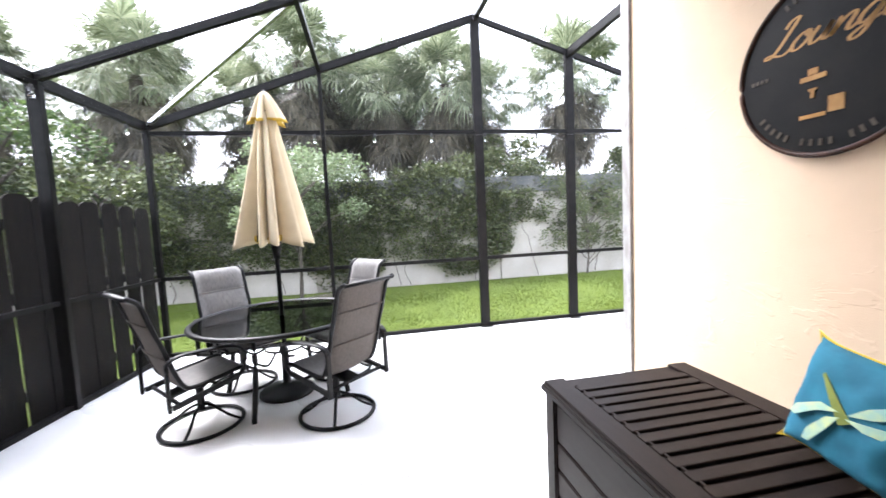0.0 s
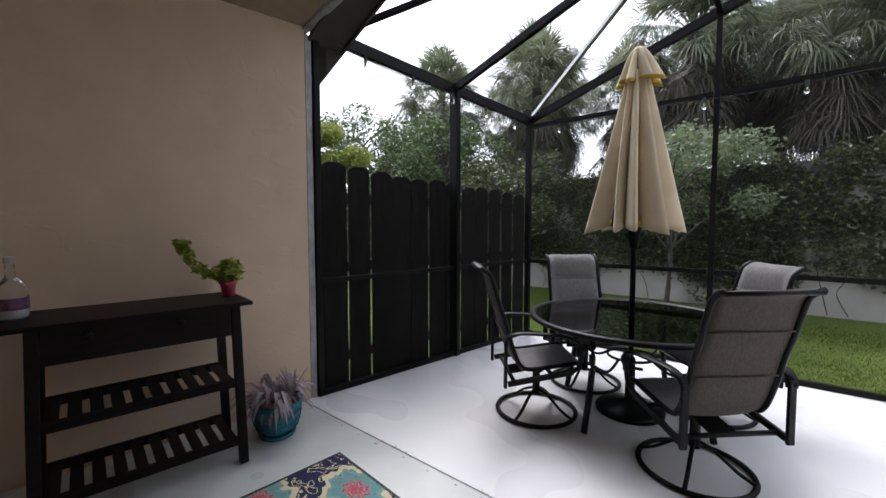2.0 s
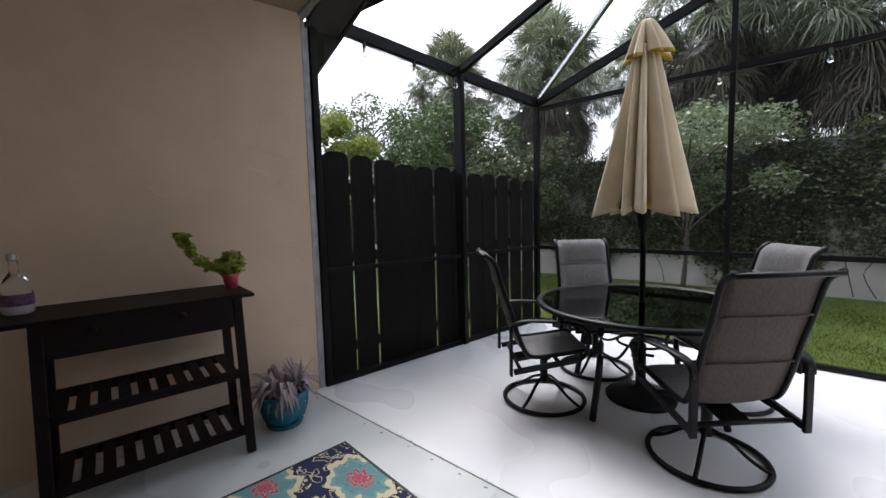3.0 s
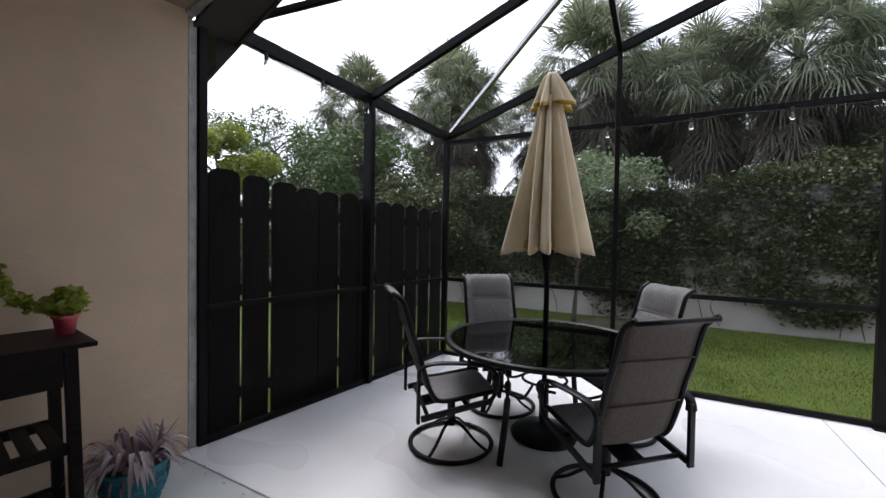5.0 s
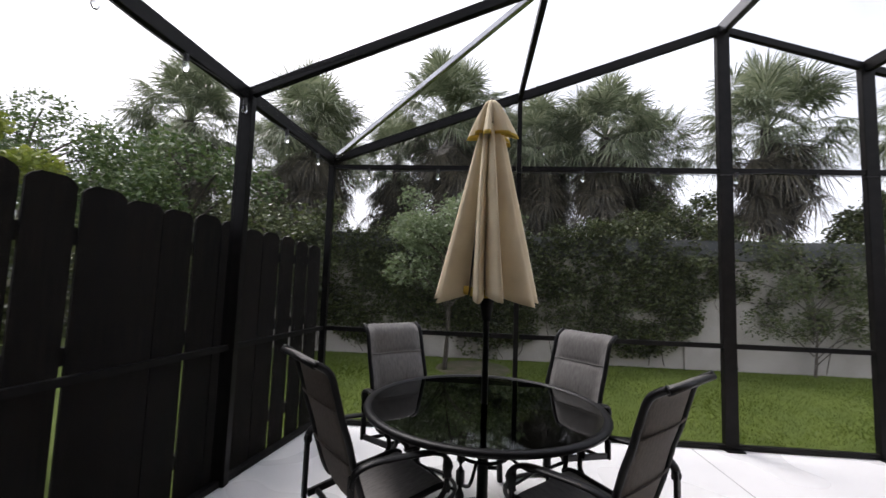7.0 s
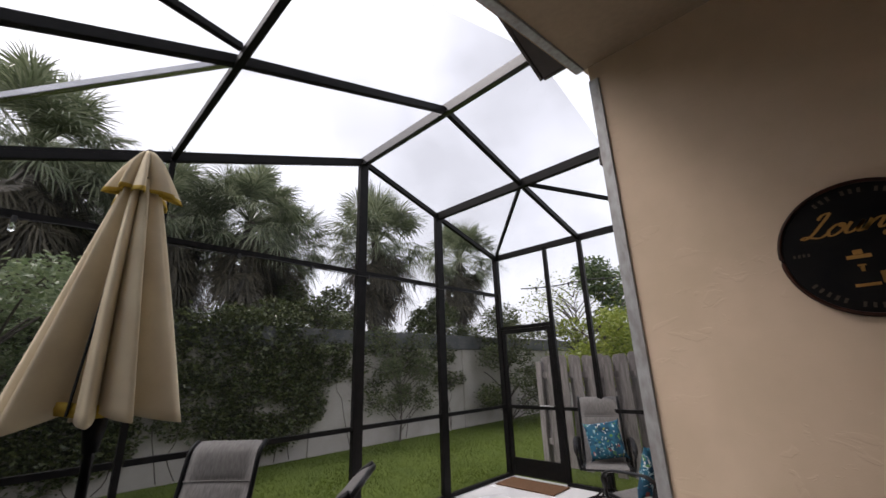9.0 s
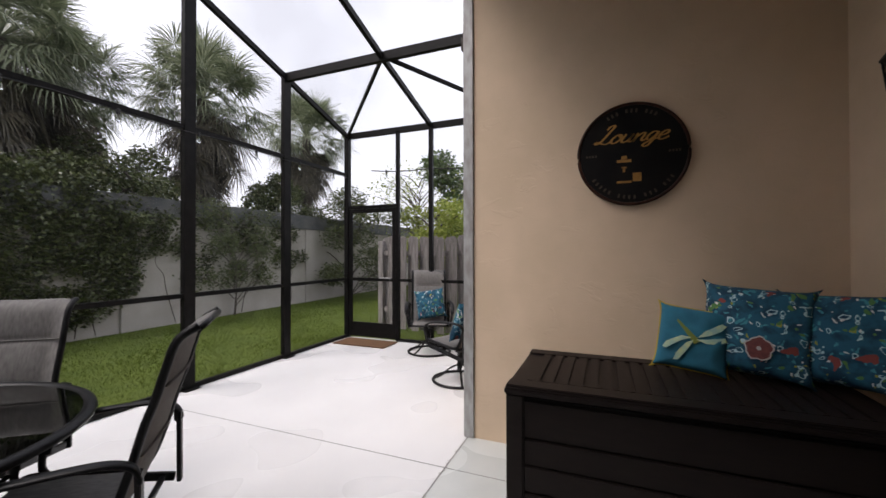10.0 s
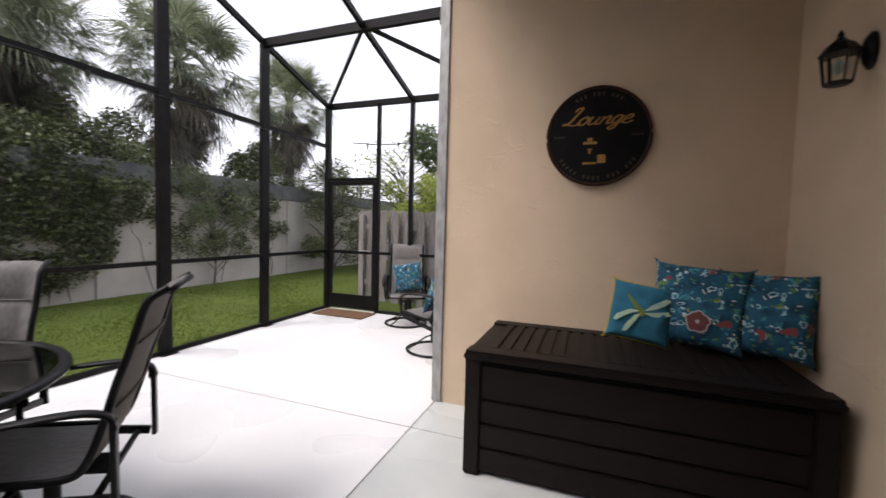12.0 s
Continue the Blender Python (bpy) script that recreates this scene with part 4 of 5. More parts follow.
def swivel_chair(name, at, turn, label, group="swivel chairs round the glass table"):
    t = thing(name, at, turn, label, "patio chair", group)
    prof = [(q[0], q[1]) for q in [(v[0], v[1]) for v in sling_profile()]]
    # sling in two padded parts
    for nm, lo, hi in (("seat", 0, 17), ("backrest", 17, len(prof) - 1)):
        bm = bmesh.new()
        segs = [prof[i] for i in range(lo, hi + 1)]
        top, bot = [], []
        for i, (px, pz) in enumerate(segs):
            a, b = segs[max(i - 1, 0)], segs[min(i + 1, len(segs) - 1)]
            d = Vector((b[0] - a[0], b[1] - a[1])).normalized()
            fx, fz = d.y, -d.x
            row_t, row_b = [], []
            g = lo + i
            puff = 0.006 + 0.022 * abs(math.sin((g - 17) * math.pi / 10 if g < 37 else (g - 37) * math.pi / 14)) ** 0.45 if nm == "backrest" else 0.012 + 0.006 * abs(math.sin(g * math.pi / 8))
            for j in range(9):
                y = -0.222 + 0.444 * j / 8
                e = 1 - abs(j / 4 - 1) ** 4
                sag = 0.014 * (1 - (j / 4 - 1) ** 2)
                row_t.append(bm.verts.new((px + fx * (puff * e - sag), y, pz + fz * (puff * e - sag))))
                row_b.append(bm.verts.new((px - fx * (0.008 * e + sag), y, pz - fz * (0.008 * e + sag))))
            top.append(row_t)
            bot.append(row_b)
        for i in range(len(segs) - 1):
            for j in range(8):
                bm.faces.new((top[i][j], top[i][j + 1], top[i + 1][j + 1], top[i + 1][j]))
                bm.faces.new((bot[i][j], bot[i + 1][j], bot[i + 1][j + 1], bot[i][j + 1])).material_index = 1
            bm.faces.new((top[i][0], top[i + 1][0], bot[i + 1][0], bot[i][0]))
            bm.faces.new((top[i][8], bot[i][8], bot[i + 1][8], top[i + 1][8]))
        for j in range(8):
            bm.faces.new((top[0][j], bot[0][j], bot[0][j + 1], top[0][j + 1]))
            bm.faces.new((top[-1][j], top[-1][j + 1], bot[-1][j + 1], bot[-1][j]))
        part(nm, bm, [M_SLING, M_SLINGSHADE], t, smooth=True)
    for g in (27, 37):
        px, pz = prof[g]
        a, b = prof[g - 1], prof[g + 1]
        d = Vector((b[0] - a[0], b[1] - a[1])).normalized()
        ox, oz = px + d.y * 0.008, pz - d.x * 0.008
        part("seam", tube(bmesh.new(), [(ox, -0.22 + 0.44 * j / 8, oz) if j in (0, 8) else (ox - 0.010 * (1 - (j / 4 - 1) ** 2), -0.22 + 0.44 * j / 8, oz) for j in range(9)], 0.0035, 5), M_SEAMLIGHT, t, smooth=True)
        part("seam", tube(bmesh.new(), [(px - d.y * 0.016 - 0.013 * (1 - (j / 4 - 1) ** 2) * d.y, -0.215 + 0.43 * j / 8, pz + d.x * 0.016) for j in range(9)], 0.005, 5), M_SLINGSHADE, t, smooth=True)
    part("top_bar", tube(bmesh.new(), [(prof[-1][0], -0.236, prof[-1][1] - 0.012), (prof[-1][0], 0.236, prof[-1][1] - 0.012)], 0.013, 8), M_IRON, t, smooth=True)
    for s in (-1, 1):
        part("side_rail", tube(bmesh.new(), [(px, s * 0.236, pz) for px, pz in prof], 0.016, 8), M_IRON, t, smooth=True)
        # arm with its front post
        part("armrest", tube(bmesh.new(), spline([(-0.285, s * 0.28, 0.58), (-0.27, s * 0.285, 0.635), (-0.19, s * 0.30, 0.665), (-0.02, s * 0.31, 0.66), (0.13, s * 0.31, 0.64), (0.205, s * 0.305, 0.59), (0.215, s * 0.295, 0.50)]), 0.027, 10, flat=0.42), M_IRON, t, smooth=True)
        part("arm_post", tube(bmesh.new(), spline([(0.215, s * 0.295, 0.52), (0.215, s * 0.285, 0.44), (0.17, s * 0.28, 0.39)]), 0.014, 8), M_IRON, t, smooth=True)
        part("frame_bar", beam(bmesh.new(), (0.175, s * 0.28, 0.392), (-0.27, s * 0.28, 0.314), 0.02, 0.038), M_IRON, t)
        part("rear_post", beam(bmesh.new(), (-0.288, s * 0.281, 0.29), (-0.286, s * 0.281, 0.62), 0.038, 0.02), M_IRON, t)
    for x, z in ((0.04, 0.362), (-0.22, 0.318)):
        part("crossbar", tube(bmesh.new(), [(x, -0.28, z), (x, 0.28, z)], 0.014, 8), M_IRON, t, smooth=True)
    part("seat_bar", tube(bmesh.new(), [(0.262, -0.25, 0.405), (0.262, 0.25, 0.405)], 0.013, 8), M_IRON, t, smooth=True)
    bm = lathe(bmesh.new(), [(0.028, 0.13), (0.028, 0.30), (0.05, 0.305), (0.05, 0.322)], 14)
    box(bm, (0.24, 0.14, 0.02), (-0.09, 0, 0.335), Matrix.Rotation(radians(-9.5), 4, "Y"), 0.004)
    part("swivel", bm, M_IRON, t)
    bm = bmesh.new()
    for k in range(4):
        a = math.tau * (k + 0.5) / 4
        c, s_ = math.cos(a), math.sin(a)
        tube(bm, spline([(0.02 * c, 0.02 * s_, 0.17), (0.1 * c, 0.1 * s_, 0.135), (0.2 * c, 0.2 * s_, 0.06), (0.282 * c, 0.282 * s_, 0.022)]), 0.012, 7, flat=0.8)
    part("spider", bm, M_IRON, t, smooth=True)
    part("ring_base", tube(bmesh.new(), [(0.285 * math.cos(k * math.tau / 40), 0.285 * math.sin(k * math.tau / 40), 0.014) for k in range(40)], 0.016, 8, True, 0.85), M_IRON, t, smooth=True)
    return t


c0 = swivel_chair("swivel_chair", (2.555, 0.862, 0), 134, "black metal swivel chair with grey sling, beside the umbrella table")
for i, (x, y, a) in enumerate([(1.53, 0.955, 41.5), (1.613, 1.743, -50), (2.531, 1.776, -141)]):
    copy_thing(c0, pose(x, y, 0, 0, 0, a))
rc = copy_thing(c0, pose(6.66, 1.22, 0, 0, 0, 205))
tagged(rc, "black swivel chair with grey sling by the screen door", group="pair of swivel chairs by the screen door")
rc = copy_thing(c0, pose(5.68, 0.42, 0, 0, 0, 70))
tagged(rc, "black swivel chair with grey sling by the house wall", group="pair of swivel chairs by the screen door")

TX, TY = 2.075, 1.395
tb = thing("patio_table", (TX, TY, 0), 0, "round smoked glass table with a black metal rim", "table")
TR = 0.725
part("tabletop", lathe(bmesh.new(), [(0.024, 0.706), (TR - 0.025, 0.706), (TR - 0.02, 0.713), (0.024, 0.713)], 64, False), M_SMOKED, tb, "smoked glass")
part("rim", tube(bmesh.new(), [((TR - 0.012) * math.cos(k * math.tau / 72), (TR - 0.012) * math.sin(k * math.tau / 72), 0.703) for k in range(72)], 0.026, 10, True, 0.75), M_IRON, tb, smooth=True)
part("apron_ring", tube(bmesh.new(), [(0.38 * math.cos(k * math.tau / 48), 0.38 * math.sin(k * math.tau / 48), 0.69) for k in range(48)], 0.011, 8, True), M_IRON, tb, smooth=True)
for k in range(4):
    a = radians(255 + 90 * k)
    c, s_ = math.cos(a), math.sin(a)
    part("leg", tube(bmesh.new(), spline([(0.38 * c, 0.38 * s_, 0.69), (0.47 * c, 0.47 * s_, 0.64), (0.49 * c, 0.49 * s_, 0.35), (0.55 * c, 0.55 * s_, 0.05), (0.56 * c, 0.56 * s_, 0.0)]), 0.022, 8), M_IRON, tb, smooth=True)
    part("strut", tube(bmesh.new(), spline([(0.485 * c, 0.485 * s_, 0.45), (0.3 * c, 0.3 * s_, 0.36), (0.16 * c, 0.16 * s_, 0.42)]), 0.010, 7), M_IRON, tb, smooth=True)
part("lower_ring", tube(bmesh.new(), [(0.16 * math.cos(k * math.tau / 24), 0.16 * math.sin(k * math.tau / 24), 0.42) for k in range(24)], 0.010, 7, True), M_IRON, tb, smooth=True)

ub = thing("umbrella_base", (TX, TY, 0), 0, "round black umbrella base under the table", "umbrella base")
part("base", lathe(bmesh.new(), [(0.235, 0), (0.24, 0.02), (0.22, 0.04), (0.1, 0.075), (0.045, 0.09), (0.035, 0.1), (0.033, 0.40), (0.028, 0.41)], 40), M_IRON, ub, smooth=True)
part("knob", tube(bmesh.new(), [(0.03, 0, 0.33), (0.085, 0, 0.33)], 0.012, 8), M_IRON, ub)
um = thing("patio_umbrella", (TX, TY, 0), 2, "closed cream canvas umbrella standing in the glass table", "umbrella")
part("pole", lathe(bmesh.new(), [(0.020, 0.413), (0.020, 2.63)], 16), M_IRON, um, smooth=True)
bm = lathe(bmesh.new(), [(0.028, 1.22), (0.04, 1.30), (0.05, 1.38), (0.03, 1.42)], 14)
part("crank_hub", bm, M_IRON, um, smooth=True)


def folded(bm, z0, z1, r0, r1, folds, rows, seed, flare=1.0, scallop=0.03, mat=0):
    """Cloth hanging in folds round the pole, open below."""
    rr = random.Random(seed)
    ph = [rr.uniform(0.8, 1.25) for _ in range(folds)]
    sides = folds * 12
    prev = None
    for k in range(rows + 1):
        t = k / rows
        ring = []
        for j in range(sides):
            u = j / sides * folds
            f = int(u) % folds
            c = 0.75 * abs(math.sin(math.pi * (u % 1))) ** 0.75 + 0.25 * (1 - abs(2 * (u % 1) - 1))
            amp = (0.16 + 0.68 * t ** 0.45)
            rad = (r0 + (r1 - r0) * t ** flare) * ph[f] ** (0.6 * t) * (1 - amp * (1 - c))
            a = math.tau * j / sides + 0.12 * t * math.sin(2.3 * f) + 0.42 * c * t ** 0.4 * math.tau / folds
            z = z0 + (z1 - z0) * t + scallop * t ** 4 * (1 - c) * 1.0 + 0.012 * t * math.sin(f * 2.1)
            ring.append(bm.verts.new((rad * math.cos(a), rad * math.sin(a), z)))
        if prev:
            for j in range(sides):
                fc = bm.faces.new((prev[j], prev[(j + 1) % sides], ring[(j + 1) % sides], ring[j]))
                fc.material_index = mat if k < rows else 1
        prev = ring


bm = bmesh.new()
folded(bm, 2.48, 1.335, 0.07, 0.312, 10, 24, 5, 0.95, 0.08)
cn = part("canopy", bm, [M_CANVAS, M_CANVAS], um, "cream canvas", smooth=True)
so = cn.modifiers.new("thick", "SOLIDIFY")
so.thickness = 0.004
bm = bmesh.new()
folded(bm, 2.652, 2.385, 0.03, 0.168, 8, 10, 6, 0.75, 0.035)
cn = part("vent_cap", bm, [M_CANVAS, M_GOLD], um, "cream canvas cap with a gold hem", smooth=True)
so = cn.modifiers.new("thick", "SOLIDIFY")
so.thickness = 0.004
bm = bmesh.new()
for k in range(8):
    a = math.tau * (k + 0.15) / 8
    tube(bm, [(0.04 * math.cos(a), 0.04 * math.sin(a), 2.5), (0.19 * math.cos(a), 0.19 * math.sin(a), 1.38)], 0.006, 6)
part("ribs", bm, M_IRON, um)
part("finial", lathe(bmesh.new(), [(0.022, 2.645), (0.024, 2.655), (0.014, 2.67), (0.004, 2.675)], 14), M_IRON, um, smooth=True)
part("hem", tube(bmesh.new(), [(0.17 * math.cos(k * math.tau / 24), 0.17 * math.sin(k * math.tau / 24), 1.40 + 0.01 * math.sin(k)) for k in range(24)], 0.012, 6, True, 2.5), M_GOLD, um, "gold inner hem", smooth=True)


def pillow(name, size, mat, m, label, piping=None, thick=0.13):
    t = thing(name, (0, 0, 0), 0, label, "throw pillow")
    bm = bmesh.new()
    n_ = 20
    grid = {}
    for sgn in (1, -1):
        for i in range(n_ + 1):
            for j in range(n_ + 1):
                u, v = i / n_ * 2 - 1, j / n_ * 2 - 1
                edge = abs(u) == 1 or abs(v) == 1
                if edge and sgn == -1:
                    grid[sgn, i, j] = grid[1, i, j]
                    continue
                pin = 1 - 0.13 * (1 - u ** 6) * (abs(v) ** 3)
                pin2 = 1 - 0.13 * (1 - v ** 6) * (abs(u) ** 3)
                h = (1 - u * u) ** 0.5 * (1 - v * v) ** 0.5
                wr = 0.016 * noise.noise(Vector((u * 2.3, v * 2.3, sgn + size * 9))) + 0.006 * noise.noise(Vector((u * 6, v * 6, size * 5)))
                grid[sgn, i, j] = bm.verts.new((u * size / 2 * pin2, v * size / 2 * pin, sgn * (thick * 0.5 * h ** 0.8 + wr * (0 if edge else 1))))
        for i in range(n_):
            for j in range(n_):
                q = [grid[sgn, i, j], grid[sgn, i + 1, j], grid[sgn, i + 1, j + 1], grid[sgn, i, j + 1]]
                bm.faces.new(q if sgn == 1 else q[::-1])
    part("cover", bm, mat, t, smooth=True)
    if piping:
        pts = []
        for k in range(4 * n_):
            e, q = divmod(k, n_)
            s_ = q / n_ * 2 - 1
            u, v = [(s_, -1), (1, s_), (-s_, 1), (-1, -s_)][e]
            pts.append((u * size / 2 * (1 - 0.13 * (1 - v ** 6) * abs(u) ** 3), v * size / 2 * (1 - 0.13 * (1 - u ** 6) * abs(v) ** 3), 0))
        part("piping", tube(bmesh.new(), pts, 0.0042, 6, True), piping, t, "yellow piping", smooth=True)
    t.matrix_world = m
    return t


# a pillow's face looks along its own z, its top along y
def standing(x, y, z, face, tilt, roll=0):
    """Upright pillow: face is the heading it looks at, tilt how far it leans back."""
    return pose(x, y, z, 0, 0, face) @ pose(0, 0, 0, 90 - tilt, 0, 90) @ pose(0, 0, 0, 0, 0, roll)


CH_T = 0.70
M_RED = material("brick_red_print", (0.17, 0.05, 0.045), (0.12, 0.035, 0.035), scale=50, rough=0.85)
M_WHITEPRINT = material("white_print", (0.45, 0.44, 0.43), rough=0.85)
p1 = pillow("teal_dragonfly_pillow", 0.38, M_TEAL, standing(4.235, -1.47, CH_T + 0.186, 178, 14, -8), "small teal dragonfly pillow with yellow piping on the chest", M_YELLOW, 0.15)
for nm, outline, mat in (("wing", [(0.01, 0.005), (0.05, 0.055), (0.13, 0.115), (0.155, 0.105), (0.13, 0.07), (0.07, 0.03)], M_PALEAQUA), ("wing", [(0.01, -0.005), (0.07, 0.01), (0.15, 0.035), (0.165, 0.015), (0.12, -0.01), (0.06, -0.018)], M_PALEAQUA),
                         ("wing", [(-0.005, -0.01), (-0.03, -0.07), (-0.07, -0.14), (-0.095, -0.145), (-0.085, -0.10), (-0.04, -0.03)], M_PALEAQUA), ("wing", [(-0.01, 0.005), (-0.07, -0.025), (-0.14, -0.085), (-0.16, -0.08), (-0.145, -0.045), (-0.07, 0.005)], M_PALEAQUA),
                         ("body", [(0.03, -0.01), (0.0, -0.035), (-0.10, 0.09), (-0.095, 0.10)], M_OLIVE)):
    bm = bmesh.new()
    prism(bm, outline, 0.002, "z")
    bmesh.ops.triangulate(bm, faces=bm.faces)
    bmesh.ops.scale(bm, vec=(0.9, 0.9, 1), verts=bm.verts)
    bmesh.ops.subdivide_edges(bm, edges=bm.edges, cuts=3, use_grid_fill=True)
    for v in bm.verts:
        u, w_ = v.co.x / 0.185, v.co.y / 0.185
        v.co.z += 0.076 * (max(0, (1 - u * u) * (1 - w_ * w_)) ** 0.4) + 0.006
    part(nm, bm, mat, p1, "pale printed wing" if nm == "wing" else "olive printed body")
p2 = pillow("teal_floral_pillow", 0.52, M_FLORAL, standing(4.26, -1.76, CH_T + 0.25, 165, 17, -4), "large teal floral pillow with red and white flowers on the chest", None, 0.19)
pillow("teal_floral_pillow", 0.50, M_FLORAL, standing(4.21, -2.06, CH_T + 0.24, 140, 18, 3), "teal floral pillow leaning in the chest's corner", None, 0.19)
pillow("teal_floral_pillow", 0.44, M_FLORAL, pose(6.66, 1.22, 0, 0, 0, 205) @ standing(-0.11, 0.02, 0.645, 0, 17, 8), "teal floral pillow on the chair by the screen door", None, 0.14)
pillow("teal_floral_pillow", 0.44, M_FLORAL, pose(5.68, 0.42, 0, 0, 0, 70) @ standing(-0.10, 0.0, 0.645, 0, 17, 3), "teal floral pillow on the chair by the house wall", None, 0.14)

for nm, r0, r1, mat in (("flower", 0.0, 0.052, M_RED), ("petal_ring", 0.052, 0.059, M_WHITEPRINT), ("flower_eye", 0.0, 0.010, M_WHITEPRINT)):
    bm = bmesh.new()
    rings = []
    for q in range(4):
        rad = r0 + (r1 - r0) * q / 3
        ring = []
        for k in range(28):
            a = math.tau * k / 28
            rr_ = rad * (1 + 0.07 * math.sin(5 * a) * (rad > 0.03) + 0.05 * math.sin(9 * a + 1) * (rad > 0.03))
            x_, y_ = 0.02 + rr_ * math.cos(a), -0.10 + rr_ * math.sin(a)
            u, v_ = x_ / 0.25, y_ / 0.25
            ring.append(bm.verts.new((x_, y_, 0.096 * ((1 - u * u) ** 0.5 * (1 - v_ * v_) ** 0.5) ** 0.8 + (0.012 if nm != "flower_eye" else 0.014))))
        rings.append(ring)
    for a_, b_ in zip(rings, rings[1:]):
        for k in range(28):
            bm.faces.new((a_[k], a_[(k + 1) % 28], b_[(k + 1) % 28], b_[k]))
    part(nm, bm, mat, p2, "printed flower" if nm == "flower" else "white print", smooth=True)

# ---- deck chest ----
chest = thing("storage_chest", (0, 0, 0), 0, "dark brown resin storage chest with plank-look sides against the stucco wall", "storage chest")
CX0, CX1, CY0, CY1 = 3.685, 4.462, -2.165, -0.562
part("body", boxm((CX1 - CX0 - 0.05, CY1 - CY0 - 0.05, 0.61), ((CX0 + CX1) / 2, (CY0 + CY1) / 2, 0.325)), M_RESIN, chest)
for x, y in ((CX0 + .035, CY0 + .035), (CX0 + .035, CY1 - .035), (CX1 - .035, CY0 + .035), (CX1 - .035, CY1 - .035)):
    part("corner_post", boxm((0.075, 0.09, 0.65), (x, y, 0.325), None, 0.008), M_RESIN, chest)
hts = [0.02, 0.16, 0.295, 0.43, 0.625]
for a, b in zip(hts, hts[1:]):
    part("plank", boxm((0.022, CY1 - CY0 - 0.16, b - a - 0.012), (CX0 + 0.022, (CY0 + CY1) / 2, (a + b) / 2), None, 0.005), M_RESIN, chest)
    part("plank", boxm((CX1 - CX0 - 0.14, 0.022, b - a - 0.012), ((CX0 + CX1) / 2, CY1 - 0.02, (a + b) / 2), None, 0.005), M_RESIN, chest)
lid = bmesh.new()
box(lid, (CX1 - CX0 + 0.025, CY1 - CY0 + 0.03, 0.034), ((CX0 + CX1) / 2 - 0.0125, (CY0 + CY1) / 2, 0.667), None, 0.008)
lidp = part("lid", lid, M_RESIN, chest)
edge = bmesh.new()
ns, top = 20, 0.693
pitch = (CY1 - CY0 - 0.16) / ns
for k in range(ns):
    box(edge, (CX1 - CX0 - 0.20, pitch - 0.022, 0.014), ((CX0 + CX1) / 2, CY0 + 0.08 + pitch * (k + 0.5), top - 0.0035), None, 0.002)
box(edge, (0.105, CY1 - CY0 + 0.02, 0.015), (CX0 + 0.045, (CY0 + CY1) / 2, top - 0.003), None, 0.004)
box(edge, (0.105, CY1 - CY0 + 0.02, 0.015), (CX1 - 0.045, (CY0 + CY1) / 2, top - 0.003), None, 0.004)
for k in range(ns):
    box(edge, (0.01, pitch, 0.012), ((CX0 + CX1) / 2 - 0.27, CY0 + 0.08 + pitch * (k + 0.5), top - 0.004))
part("lid_slats", edge, M_RESIN, chest)

# ---- wall sign ----
sign = thing("round_sign", (W - 0.001, -1.185, 1.995), 0, "round black lounge sign with gold lettering on the stucco wall", "sign")
SR = 0.32


def disc(r0, x0, x1, n=64):
    bm = lathe(bmesh.new(), [(r0, x0), (r0, x1)], n)
    bmesh.ops.rotate(bm, matrix=Matrix.Rotation(radians(-90), 3, "Y"), verts=bm.verts)
    return bm


part("board", disc(SR, 0.0, 0.022), M_SIGN, sign)
part("rim", tube(bmesh.new(), [(-0.022, SR * math.cos(k * math.tau / 64), SR * math.sin(k * math.tau / 64)) for k in range(64)], 0.010, 8, True), M_SIGNEDGE, sign, smooth=True)


LETTERS = (
    [(0.9, 3.5), (1.2, 4.3), (1.9, 4.5), (1.8, 3.7), (1.3, 2.2), (0.8, 0.8), (0.2, 0.15), (-0.25, 0.35), (0.2, 0.6), (1.0, 0.2), (1.8, 0.0), (2.4, 0.5)],
    [(3.6, 2.1), (3.0, 1.9), (2.5, 1.0), (2.7, 0.15), (3.3, 0.1), (3.9, 0.9), (3.9, 1.8), (3.5, 2.1), (3.7, 1.5), (4.4, 1.5)],
    [(4.6, 2.05), (4.3, 0.9), (4.4, 0.15), (4.9, 0.15), (5.5, 0.9), (5.8, 2.0), (5.5, 0.6), (5.7, 0.05), (6.2, 0.4)],
    [(6.3, 2.0), (6.5, 1.6), (6.2, 0.05), (6.6, 1.2), (7.3, 2.0), (7.7, 1.7), (7.5, 0.5), (7.8, 0.05), (8.3, 0.5)],
    [(9.6, 1.9), (9.0, 2.05), (8.4, 1.3), (8.4, 0.4), (8.9, 0.2), (9.5, 1.0), (9.8, 2.0), (9.5, 0.4), (9.1, -1.0), (8.5, -1.4), (8.2, -0.9), (8.9, -0.2), (10.2, 0.5)],
    [(10.3, 0.95), (11.1, 1.2), (11.4, 1.7), (11.1, 2.1), (10.5, 1.7), (10.2, 0.8), (10.4, 0.15), (11.0, 0.05), (11.8, 0.6)])
LS = 0.0355
for stroke in LETTERS:
    path = spline([(-0.0235, (5.75 - u) * LS - 0.012 * (v - 1), 0.075 + v * LS * 0.72) for u, v in stroke], 5)
    bm = bmesh.new()
    edges = []
    for i, p in enumerate(path):
        d = (path[min(i + 1, len(path) - 1)] - path[max(i - 1, 0)]).normalized()
        # broad on the down strokes, thin on the up strokes
        w = 0.0032 + 0.0048 * abs(d.z) ** 1.5
        q = Vector((0, -d.z, d.y)) * w
        edges.append((bm.verts.new(p + q), bm.verts.new(p - q)))
    for a, b in zip(edges, edges[1:]):
        bm.faces.new((a[0], a[1], b[1], b[0]))
    part("lettering", bm, M_BRASS, sign, "gold script letter")
